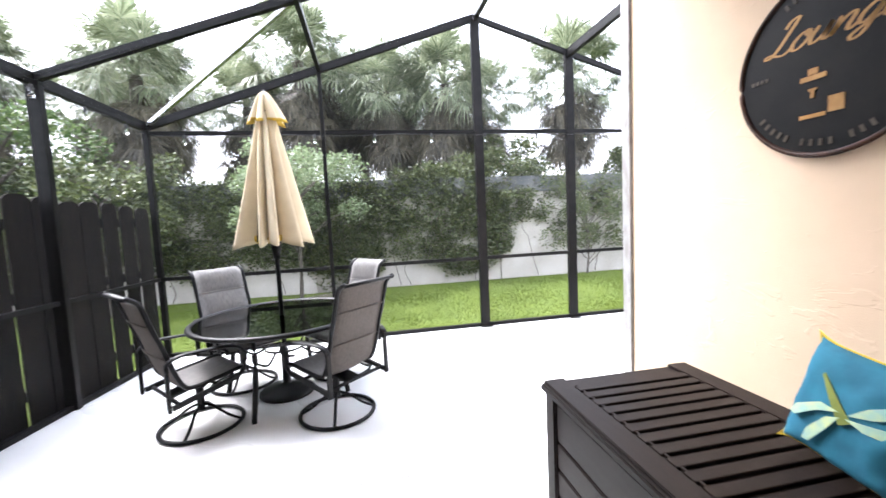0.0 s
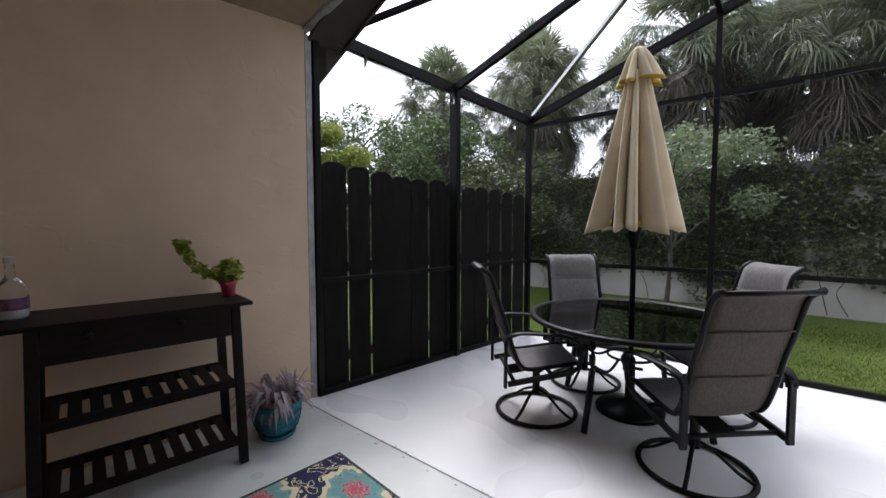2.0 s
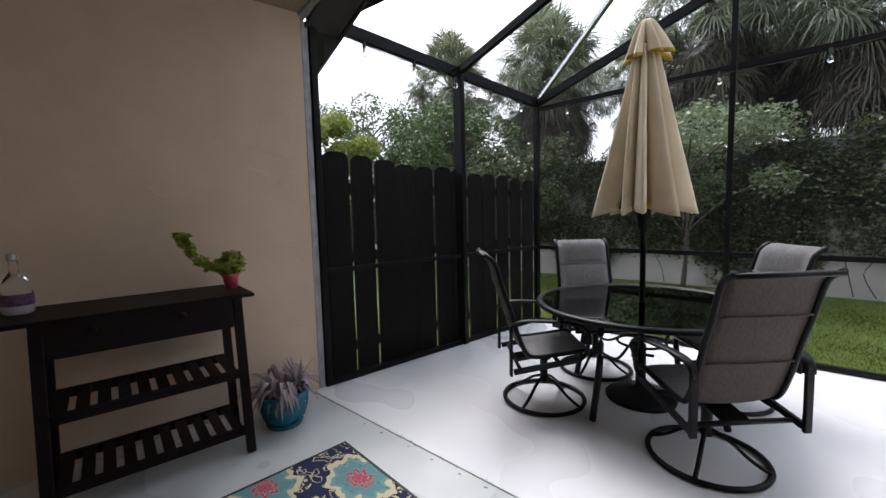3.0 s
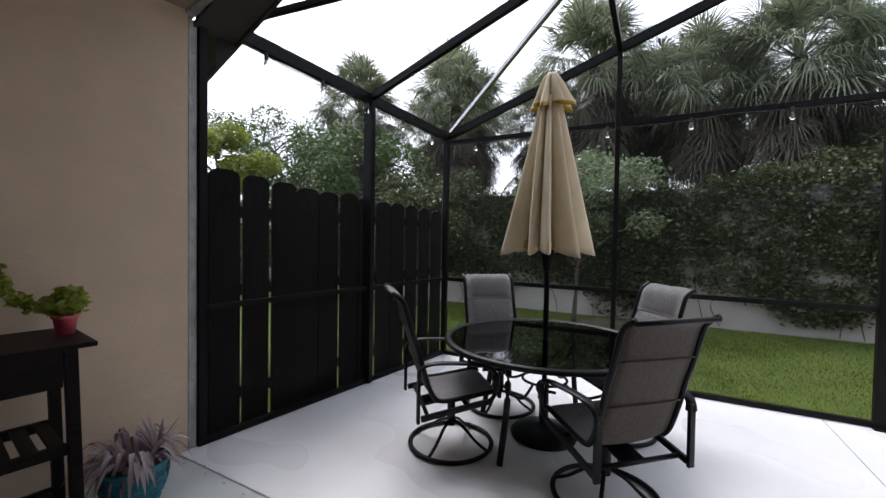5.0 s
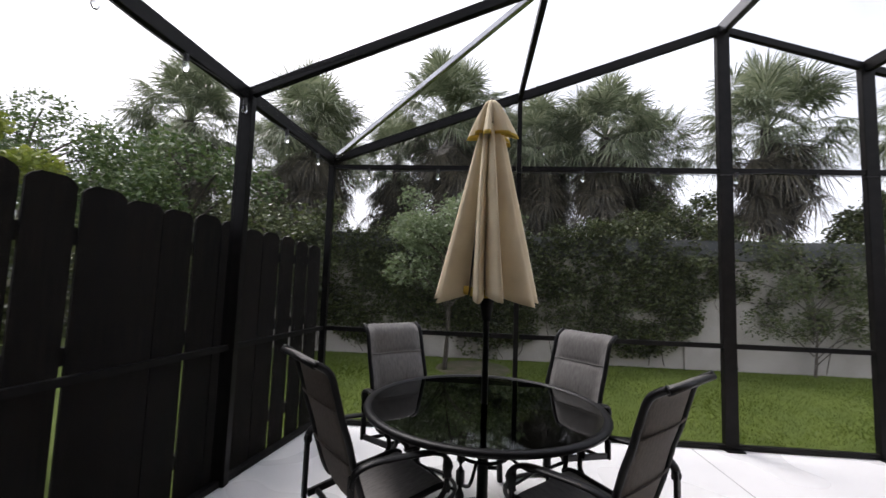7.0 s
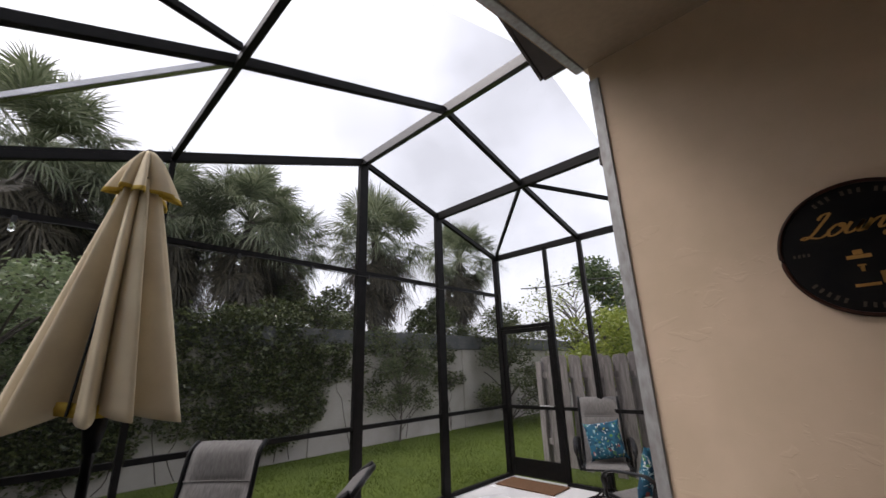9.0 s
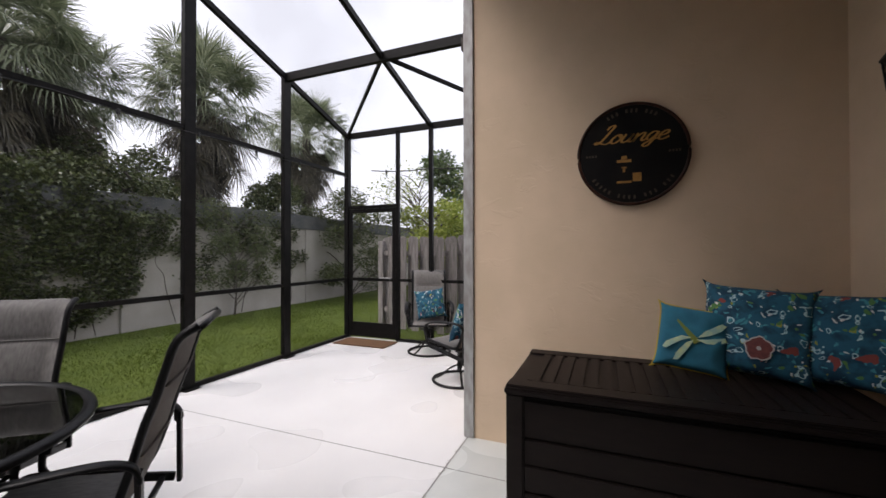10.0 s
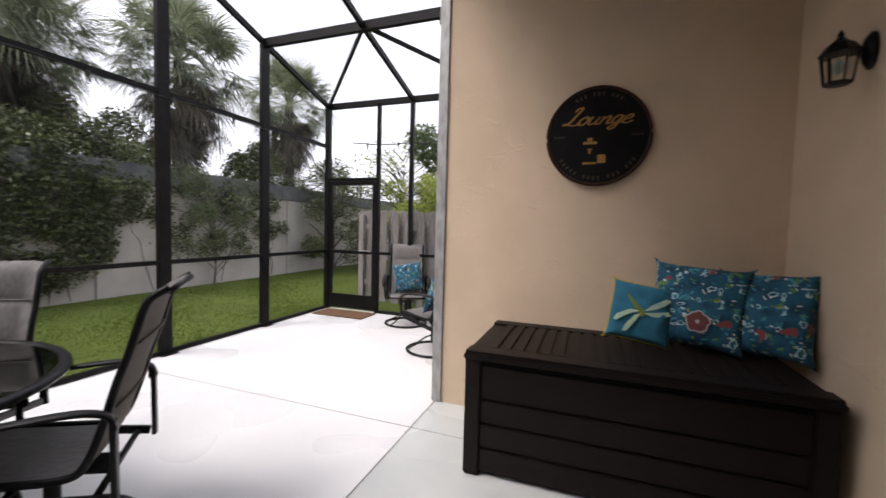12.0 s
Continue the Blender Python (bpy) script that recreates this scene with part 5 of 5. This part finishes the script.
for nm, s0, a0, a1, r1, n_ in (("small_lettering", 1, 60, 120, 0.275, 11), ("small_lettering", -1, 215, 325, 0.275, 18)):
    for k in range(n_):
        if k in (3, 7, 12):
            continue
        a = radians(a0 + (a1 - a0) * k / (n_ - 1))
        part(nm, boxm((0.002, 0.012, 0.024), (-0.0245, r1 * math.cos(a), r1 * math.sin(a)), Matrix.Rotation(a - math.pi / 2, 4, "X")), M_DULLGOLD, sign, "dull bar of unreadable lettering")
for y in (-0.24, 0.24):
    for k in range(4):
        part("date_mark", boxm((0.002, 0.010, 0.014), (-0.0245, y + (k - 1.5) * 0.018, 0.0)), M_DULLGOLD, sign, "dull small mark")
for y, z, a, b in ((0.045, -0.022, 0.034, 0.022), (0.045, -0.044, 0.085, 0.018), (0.045, -0.085, 0.03, 0.008), (0.045, -0.10, 0.014, 0.03), (0.045, -0.178, 0.085, 0.014)):
    part("bottle_emblem", boxm((0.003, a, b), (-0.0245, y, z), None, 0.001), M_BRASS, sign, "gold bottle emblem")
part("glass_emblem", boxm((0.003, 0.05, 0.055), (-0.0245, -0.03, -0.15), None, 0.002), M_BRASS, sign, "gold glass emblem")

# ---- wall lantern ----
lan = thing("wall_lantern", (3.85, -2.25, 2.155), 0, "black outdoor wall lantern with clear glass on the stucco wall", "wall lamp")
bm = lathe(bmesh.new(), [(0.055, 0.0), (0.055, 0.012), (0.04, 0.03), (0.02, 0.04)], 24)
bmesh.ops.rotate(bm, matrix=Matrix.Rotation(radians(-90), 3, "X"), verts=bm.verts)
for v in bm.verts:
    v.co.z *= 1.7
part("backplate", bm, M_IRON, lan, smooth=True)
part("arm", tube(bmesh.new(), spline([(0, 0.03, -0.0), (0, 0.08, 0.035), (0, 0.105, 0.05), (0, 0.13, 0.03)]), 0.011, 8), M_IRON, lan, smooth=True)
part("roof", lathe(bmesh.new(), [(0.082, -0.005), (0.084, 0.003), (0.055, 0.045), (0.03, 0.062), (0.02, 0.075), (0.012, 0.08), (0.014, 0.095), (0.003, 0.115)], 6, at=(0, 0.13)), M_IRON, lan)
part("glass", lathe(bmesh.new(), [(0.052, -0.145), (0.068, -0.01)], 6, False, at=(0, 0.13)), M_GLASS, lan)
part("bottom", lathe(bmesh.new(), [(0.03, -0.165), (0.058, -0.158), (0.058, -0.146)], 6, at=(0, 0.13)), M_IRON, lan)
for k in range(6):
    a = math.tau * k / 6
    bm = tube(bmesh.new(), [(0.056 * math.cos(a), 0.13 + 0.056 * math.sin(a), -0.15), (0.073 * math.cos(a), 0.13 + 0.073 * math.sin(a), 0.0)], 0.005, 6)
    part("cage_bar", bm, M_IRON, lan)
part("bulb", lathe(bmesh.new(), [(0.012, -0.03), (0.024, -0.06), (0.02, -0.095), (0.004, -0.11)], 12, at=(0, 0.13)), M_MILK, lan, smooth=True)

lan.scale = (0.84, 0.84, 0.84)

# ---- console table ----
con = thing("console_table", tuple(left(-1.19, 0.13)), SKTURN, "black-brown wooden console table with two slatted shelves against the stucco wall", "console table")
CL, CD, CZ = 1.06, 0.47, 0.952
part("tabletop", boxm((CD, CL, 0.022), (CD / 2, 0, CZ - 0.011), None, 0.003), M_BLACKWOOD, con)
LY, LC = 0.405, 0.04
for sgn in (-1, 1):
    for x in (0.06, CD - 0.045):
        part("leg", beam(bmesh.new(), (x, LC + sgn * LY * 1.06, 0), (x, LC + sgn * LY, CZ - 0.022), 0.045, 0.045), M_BLACKWOOD, con)
part("drawer_front", boxm((0.018, 2 * LY - 0.05, 0.165), (CD - 0.04, LC, CZ - 0.106), None, 0.003), M_BLACKWOOD, con)
part("back_apron", boxm((0.018, 2 * LY - 0.05, 0.165), (0.06, LC, CZ - 0.106), None, 0.003), M_BLACKWOOD, con)
for y in (LC - LY, LC + LY):
    part("end_apron", boxm((CD - 0.15, 0.018, 0.165), (CD / 2 + 0.008, y, CZ - 0.106), None, 0.003), M_BLACKWOOD, con)
for y in (-0.18, 0.18):
    part("knob", lathe(bmesh.new(), [(0.009, 0), (0.009, 0.012), (0.019, 0.018), (0.017, 0.027)], 14), M_BLACKWOOD, con, smooth=True).matrix_local = pose(CD - 0.031, y, CZ - 0.075, 0, 90, 0)
for z, ly in ((0.485, LY * 1.03), (0.14, LY * 1.05)):
    sh = bmesh.new()
    for x in (0.06, CD - 0.045):
        box(sh, (0.026, 2 * ly - 0.046, 0.05), (x, LC, z), None, 0.003)
    f = part("shelf", sh, M_BLACKWOOD, con)
    for k in range(10):
        part("slat", boxm((CD - 0.132, 0.052, 0.014), (CD / 2 + 0.008, LC - ly + 0.055 + k * (2 * ly - 0.11) / 9, z + 0.012), None, 0.002), M_BLACKWOOD, f)

bt = thing("glass_bottle", (0.15, -1.605, CZ), 0, "round frosted glass bottle with a purple label on the console", "bottle")
part("body", lathe(bmesh.new(), [(0.045, 0), (0.056, 0.012), (0.058, 0.10)], 28), M_MILK, bt, smooth=True)
part("neck", lathe(bmesh.new(), [(0.058, 0.101), (0.052, 0.14), (0.035, 0.175), (0.018, 0.20), (0.016, 0.25), (0.021, 0.255), (0.021, 0.27)], 28), M_GLASS, bt, smooth=True)
part("label", lathe(bmesh.new(), [(0.0592, 0.045), (0.0592, 0.10)], 28, False), M_LABEL, bt, "purple label")
part("cap", lathe(bmesh.new(), [(0.0215, 0.258), (0.0215, 0.285), (0.016, 0.29)], 16), M_WHITEALU, bt)


def blades(points, mat, parent, name="leaves"):
    """Narrow arching leaves given as (base, tip, lift, width)."""
    bm = bmesh.new()
    for a, b, lift, w_ in points:
        a, b = Vector(a), Vector(b)
        side = (b - a).cross(Vector((0, 0, 1)))
        side = side.normalized() if side.length > 1e-4 else Vector((1, 0, 0))
        prev = None
        for k in range(7):
            t = k / 6
            p = a.lerp(b, t) + Vector((0, 0, lift * 4 * t * (1 - t)))
            ww = w_ * (math.sin(math.pi * min(0.12 + 0.88 * t, 1)) ** 0.7)
            cur_ = (bm.verts.new(p + side * ww), bm.verts.new(p + Vector((0, 0, -ww * 0.4))), bm.verts.new(p - side * ww))
            if prev:
                bm.faces.new((prev[0], prev[1], cur_[1], cur_[0]))
                bm.faces.new((prev[1], prev[2], cur_[2], cur_[1]))
            prev = cur_
    return part(name, bm, mat, parent, smooth=True)


pp = thing("pink_potted_plant", (0.275, -0.705, CZ), 0, "small lime-green trailing plant in a pink pot on the console", "potted plant")
part("pot", lathe(bmesh.new(), [(0.034, 0), (0.045, 0.075), (0.052, 0.078), (0.052, 0.092), (0.046, 0.092), (0.042, 0.08)], 24), M_PINK, pp, smooth=True)
leaf_cloud("leaves", [(0, 0, 0.14, 0.085, 0.09, 0.055), (0, 0.02, 0.19, 0.06, 0.06, 0.04), (0, -0.09, 0.14, 0.03, 0.06, 0.03), (0, -0.15, 0.18, 0.025, 0.05, 0.03), (0, -0.20, 0.24, 0.025, 0.035, 0.04), (0, -0.235, 0.30, 0.03, 0.03, 0.035), (0, -0.25, 0.335, 0.04, 0.04, 0.015)], 620, 0.023, M_POTLEAF, 51, pp, "lime-green small leaves")
part("stems", tube(bmesh.new(), spline([(0, 0, 0.06), (0, -0.08, 0.13), (0, -0.16, 0.19), (0, -0.24, 0.32)]), 0.003, 5), M_POTLEAF, pp)

tp = thing("teal_planter", (0.355, -0.455, 0), 0, "glazed teal pot with purple spider-like plant by the console", "potted plant")
part("pot", lathe(bmesh.new(), [(0.10, 0.022), (0.125, 0.06), (0.15, 0.14), (0.155, 0.20), (0.165, 0.215), (0.165, 0.235), (0.15, 0.235), (0.145, 0.20)], 36), M_TEALPOT, tp, smooth=True)
bm = bmesh.new()
for q in range(5):
    z = 0.06 + q * 0.03
    rr = 0.128 + 0.025 * min(1, q / 2.5) + 0.001
    tube(bm, [(rr * math.cos(k * math.tau / 36), rr * math.sin(k * math.tau / 36), z + 0.008 * math.sin(k * 2.2 + q)) for k in range(36)], 0.004, 6, True)
part("ridges", bm, M_TEALPOT, tp, smooth=True)
part("saucer", lathe(bmesh.new(), [(0.11, 0), (0.118, 0.02), (0.10, 0.022)], 30), M_TEALPOT, tp, smooth=True)
part("soil", lathe(bmesh.new(), [(0.147, 0.19), (0.147, 0.205)], 24), M_SOIL, tp)
r = random.Random(8)
pl = []
for k in range(110):
    a, L = r.uniform(0, math.tau), r.uniform(0.08, 0.22)
    cx, cy = 0.07 * math.cos(a), 0.07 * math.sin(a)
    pl.append(((cx, cy, 0.21), (cx + L * math.cos(a), cy + L * math.sin(a), r.uniform(0.10, 0.30)), r.uniform(0.05, 0.12), r.uniform(0.009, 0.015)))
for k in range(16):
    a, L = r.uniform(0, math.tau), r.uniform(0.06, 0.16)
    pl.append(((0.05, 0.08, 0.24), (0.05 + L * math.cos(a), 0.08 + L * math.sin(a), r.uniform(0.36, 0.46)), 0.02, 0.008))
blades(pl, M_PURPLE, tp, "leaves")


# ---- rug and mat ----
def rug_material():
    m = bpy.data.materials.new("navy_medallion_rug")
    m.use_nodes = True
    n_, l = m.node_tree.nodes, m.node_tree.links
    b = n_["Principled BSDF"]
    b.inputs["Roughness"].default_value = 0.95
    co = n_.new("ShaderNodeTexCoord")

    def math_(op, a, b_=None, c=None):
        q = n_.new("ShaderNodeMath")
        q.operation = op
        for i, v in enumerate((a, b_, c)):
            if v is None:
                continue
            if isinstance(v, (int, float)):
                q.inputs[i].default_value = v
            else:
                l.new(v, q.inputs[i])
        return q.outputs[0]
    sep = n_.new("ShaderNodeSeparateXYZ")
    wn_ = n_.new("ShaderNodeTexNoise")
    wn_.inputs["Scale"].default_value, wn_.inputs["Detail"].default_value = 11, 2
    l.new(co.outputs["Object"], wn_.inputs["Vector"])
    wv = n_.new("ShaderNodeVectorMath")
    wv.operation = "MULTIPLY_ADD"
    wv.inputs[1].default_value = (0.06, 0.06, 0.0)
    l.new(wn_.outputs["Color"], wv.inputs[0])
    l.new(co.outputs["Object"], wv.inputs[2])
    l.new(wv.outputs[0], sep.inputs[0])
    px = math_("MULTIPLY_ADD", sep.outputs[0], 1.75, 0.62)
    py = math_("MULTIPLY_ADD", sep.outputs[1], 2.6, 0.5)
    row = math_("FLOOR", py)
    px = math_("ADD", px, math_("MULTIPLY", row, 0.5))
    u = math_("SUBTRACT", math_("FRACT", px), 0.5)
    v = math_("SUBTRACT", math_("FRACT", py), 0.5)
    rad = math_("SQRT", math_("ADD", math_("MULTIPLY", u, u), math_("MULTIPLY", v, v)))
    ang = math_("ARCTAN2", v, u)
    lobes = math_("MULTIPLY", math_("ABSOLUTE", math_("SINE", math_("MULTIPLY", ang, 4.0))), 0.07)
    lob2 = math_("MULTIPLY", math_("SINE", math_("MULTIPLY", ang, 16.0)), 0.016)
    e = math_("SUBTRACT", math_("SUBTRACT", rad, lobes), lob2)
    ramp = n_.new("ShaderNodeValToRGB")
    l.new(math_("MULTIPLY", e, 2.0), ramp.inputs[0])
    cr = ramp.color_ramp
    cr.interpolation = "CONSTANT"
    stops = [(0, (0.40, 0.06, 0.09)), (0.05, (0.36, 0.27, 0.25)), (0.09, (0.36, 0.05, 0.08)), (0.16, (0.30, 0.22, 0.20)), (0.20, (0.11, 0.25, 0.26)), (0.44, (0.17, 0.28, 0.27)), (0.55, (0.55, 0.50, 0.32)), (0.70, (0.010, 0.014, 0.055))]
    cr.elements[0].color = (*stops[0][1], 1)
    cr.elements[1].position, cr.elements[1].color = stops[-1][0], (*stops[-1][1], 1)
    for p, c in stops[1:-1]:
        el = cr.elements.new(p)
        el.color = (*c, 1)
    vor = n_.new("ShaderNodeTexVoronoi")
    vor.inputs["Scale"].default_value = 15
    wv2 = n_.new("ShaderNodeVectorMath")
    wv2.operation = "MULTIPLY_ADD"
    wv2.inputs[1].default_value = (0.22, 0.22, 0.0)
    l.new(wn_.outputs["Color"], wv2.inputs[0])
    l.new(co.outputs["Object"], wv2.inputs[2])
    l.new(wv2.outputs[0], vor.inputs["Vector"])
    curl = math_("COMPARE", vor.outputs["Distance"], 0.40, 0.055)
    far = math_("GREATER_THAN", e, 0.36)
    mx = n_.new("ShaderNodeMixRGB")
    l.new(math_("MULTIPLY", curl, far), mx.inputs[0])
    l.new(ramp.outputs[0], mx.inputs[1])
    mx.inputs[2].default_value = (0.52, 0.46, 0.28, 1)
    vor2 = n_.new("ShaderNodeTexVoronoi")
    vor2.inputs["Scale"].default_value = 22
    l.new(co.outputs["Object"], vor2.inputs["Vector"])
    inner = math_("MULTIPLY", math_("LESS_THAN", vor2.outputs["Distance"], 0.22), math_("COMPARE", e, 0.22, 0.08))
    mx2 = n_.new("ShaderNodeMixRGB")
    l.new(inner, mx2.inputs[0])
    l.new(mx.outputs[0], mx2.inputs[1])
    mx2.inputs[2].default_value = (0.05, 0.22, 0.24, 1)
    l.new(mx2.outputs[0], b.inputs["Base Color"])
    no = n_.new("ShaderNodeTexNoise")
    no.inputs["Scale"].default_value = 400
    l.new(co.outputs["Object"], no.inputs["Vector"])
    bp = n_.new("ShaderNodeBump")
    bp.inputs["Strength"].default_value, bp.inputs["Distance"].default_value = 0.5, 0.003
    l.new(no.outputs[0], bp.inputs["Height"])
    l.new(bp.outputs[0], b.inputs["Normal"])
    return m


rug = thing("area_rug", (0, 0, 0), 0, "navy rug with teal and cream medallions on the porch floor", "rug")
RW, RD = 1.50, 0.95
rp = part("woven_top", boxm((RW - 0.03, RD - 0.03, 0.008), (0, 0, 0.004), None, 0.002), rug_material(), rug)
bm = bmesh.new()
for sgn in (-1, 1):
    box(bm, (RW, 0.015, 0.009), (0, sgn * (RD / 2 - 0.0075), 0.0045), None, 0.002)
    box(bm, (0.015, RD - 0.03, 0.009), (sgn * (RW / 2 - 0.0075), 0, 0.0045), None, 0.002)
part("binding", bm, M_WIRE, rug, "black binding")
rug.matrix_world = pose(0.87, -0.33, 0, 0, 0, -5) @ pose(RW / 2, -RD / 2, 0)

mat_ = part("door_mat", boxm((0.42, 0.88, 0.014), (6.78, 2.33, 0.007), None, 0.004), M_COIR, None, "brown coir door mat in front of the screen door")
tagged(mat_, category="door mat")

# grit in the joint between the slabs
rg = random.Random(12)
bm = bmesh.new()
for k in range(90):
    gx = rg.uniform(0.1, 4.4)
    q = rg.uniform(0.002, 0.005)
    box(bm, (q * rg.uniform(1, 2.5), q, 0.004), (gx, -0.075 + rg.uniform(-0.014, 0.014), 0.0), Matrix.Rotation(rg.uniform(0, 3), 4, "Z"))
# small chips in a row beside the joint
for k in range(14):
    gx, q = 0.2 + k * 0.195 + rg.uniform(-0.03, 0.03), rg.uniform(0.006, 0.011)
    box(bm, (q * rg.uniform(1.2, 2.2), q, 0.003), (gx, -0.118 + rg.uniform(-0.008, 0.008), -0.0025), Matrix.Rotation(rg.uniform(-0.5, 0.5), 4, "Z"))
part("grit", bm, M_JOINT, None, "dark grit along the floor joint", kind="stuff")

# ---- string lights ----
sl = thing("string_lights", (0, 0, 0), 0, "black cable string lights with clear bulbs along the cage", "string lights")
bulb_bm = lathe(bmesh.new(), [(0.012, 0), (0.013, -0.035), (0.018, -0.05), (0.020, -0.065), (0.012, -0.085), (0.003, -0.09)], 12)
bulb = None
spots = []
for a, b, n_ in (((0.5, YF - 0.035, ZM - 0.02), (XR - 0.05, YF - 0.035, ZM - 0.02), 9), (tuple(left(0.2, 0.03, 2.83)), tuple(left(2.75, 0.03, 2.64)), 5), ((XR + 0.3, 2.6, 2.74), (XR + 0.9, -0.5, 2.74), 6)):
    a, b = Vector(a), Vector(b)
    pts = [a.lerp(b, k / 30) - Vector((0, 0, 0.03 * abs(math.sin(math.pi * (k / 30) * n_ / 2)))) for k in range(31)]
    part("cable", tube(bmesh.new(), pts, 0.004 if a.x < XR else 0.009, 6), M_WIRE, sl)
    spots += [a.lerp(b, (k + 0.5) / n_) - Vector((0, 0, 0.03)) for k in range(n_)]
for p in spots:
    if bulb is None:
        bulb = part("bulb", bulb_bm, M_GLASS, sl, smooth=True)
        bulb.location = p
        sock = part("socket", lathe(bmesh.new(), [(0.014, 0.03), (0.016, -0.02)], 10), M_WIRE, bulb)
    else:
        q = new("bulb", bulb.data)
        q.parent, q.location = sl, p
        s2 = new("socket", sock.data)
        s2.parent = q

# cable on the floor behind the chest
ob = part("cable", tube(bmesh.new(), spline([(3.80, -2.215, 0.16), (3.76, -2.22, 0.10), (3.68, -2.21, 0.02), (3.64, -2.16, 0.008), (3.70, -2.21, 0.008), (3.78, -2.235, 0.01)]), 0.006, 6), M_WIRE, None, "black cable curled on the floor by the chest")
tagged(ob, category="cable")
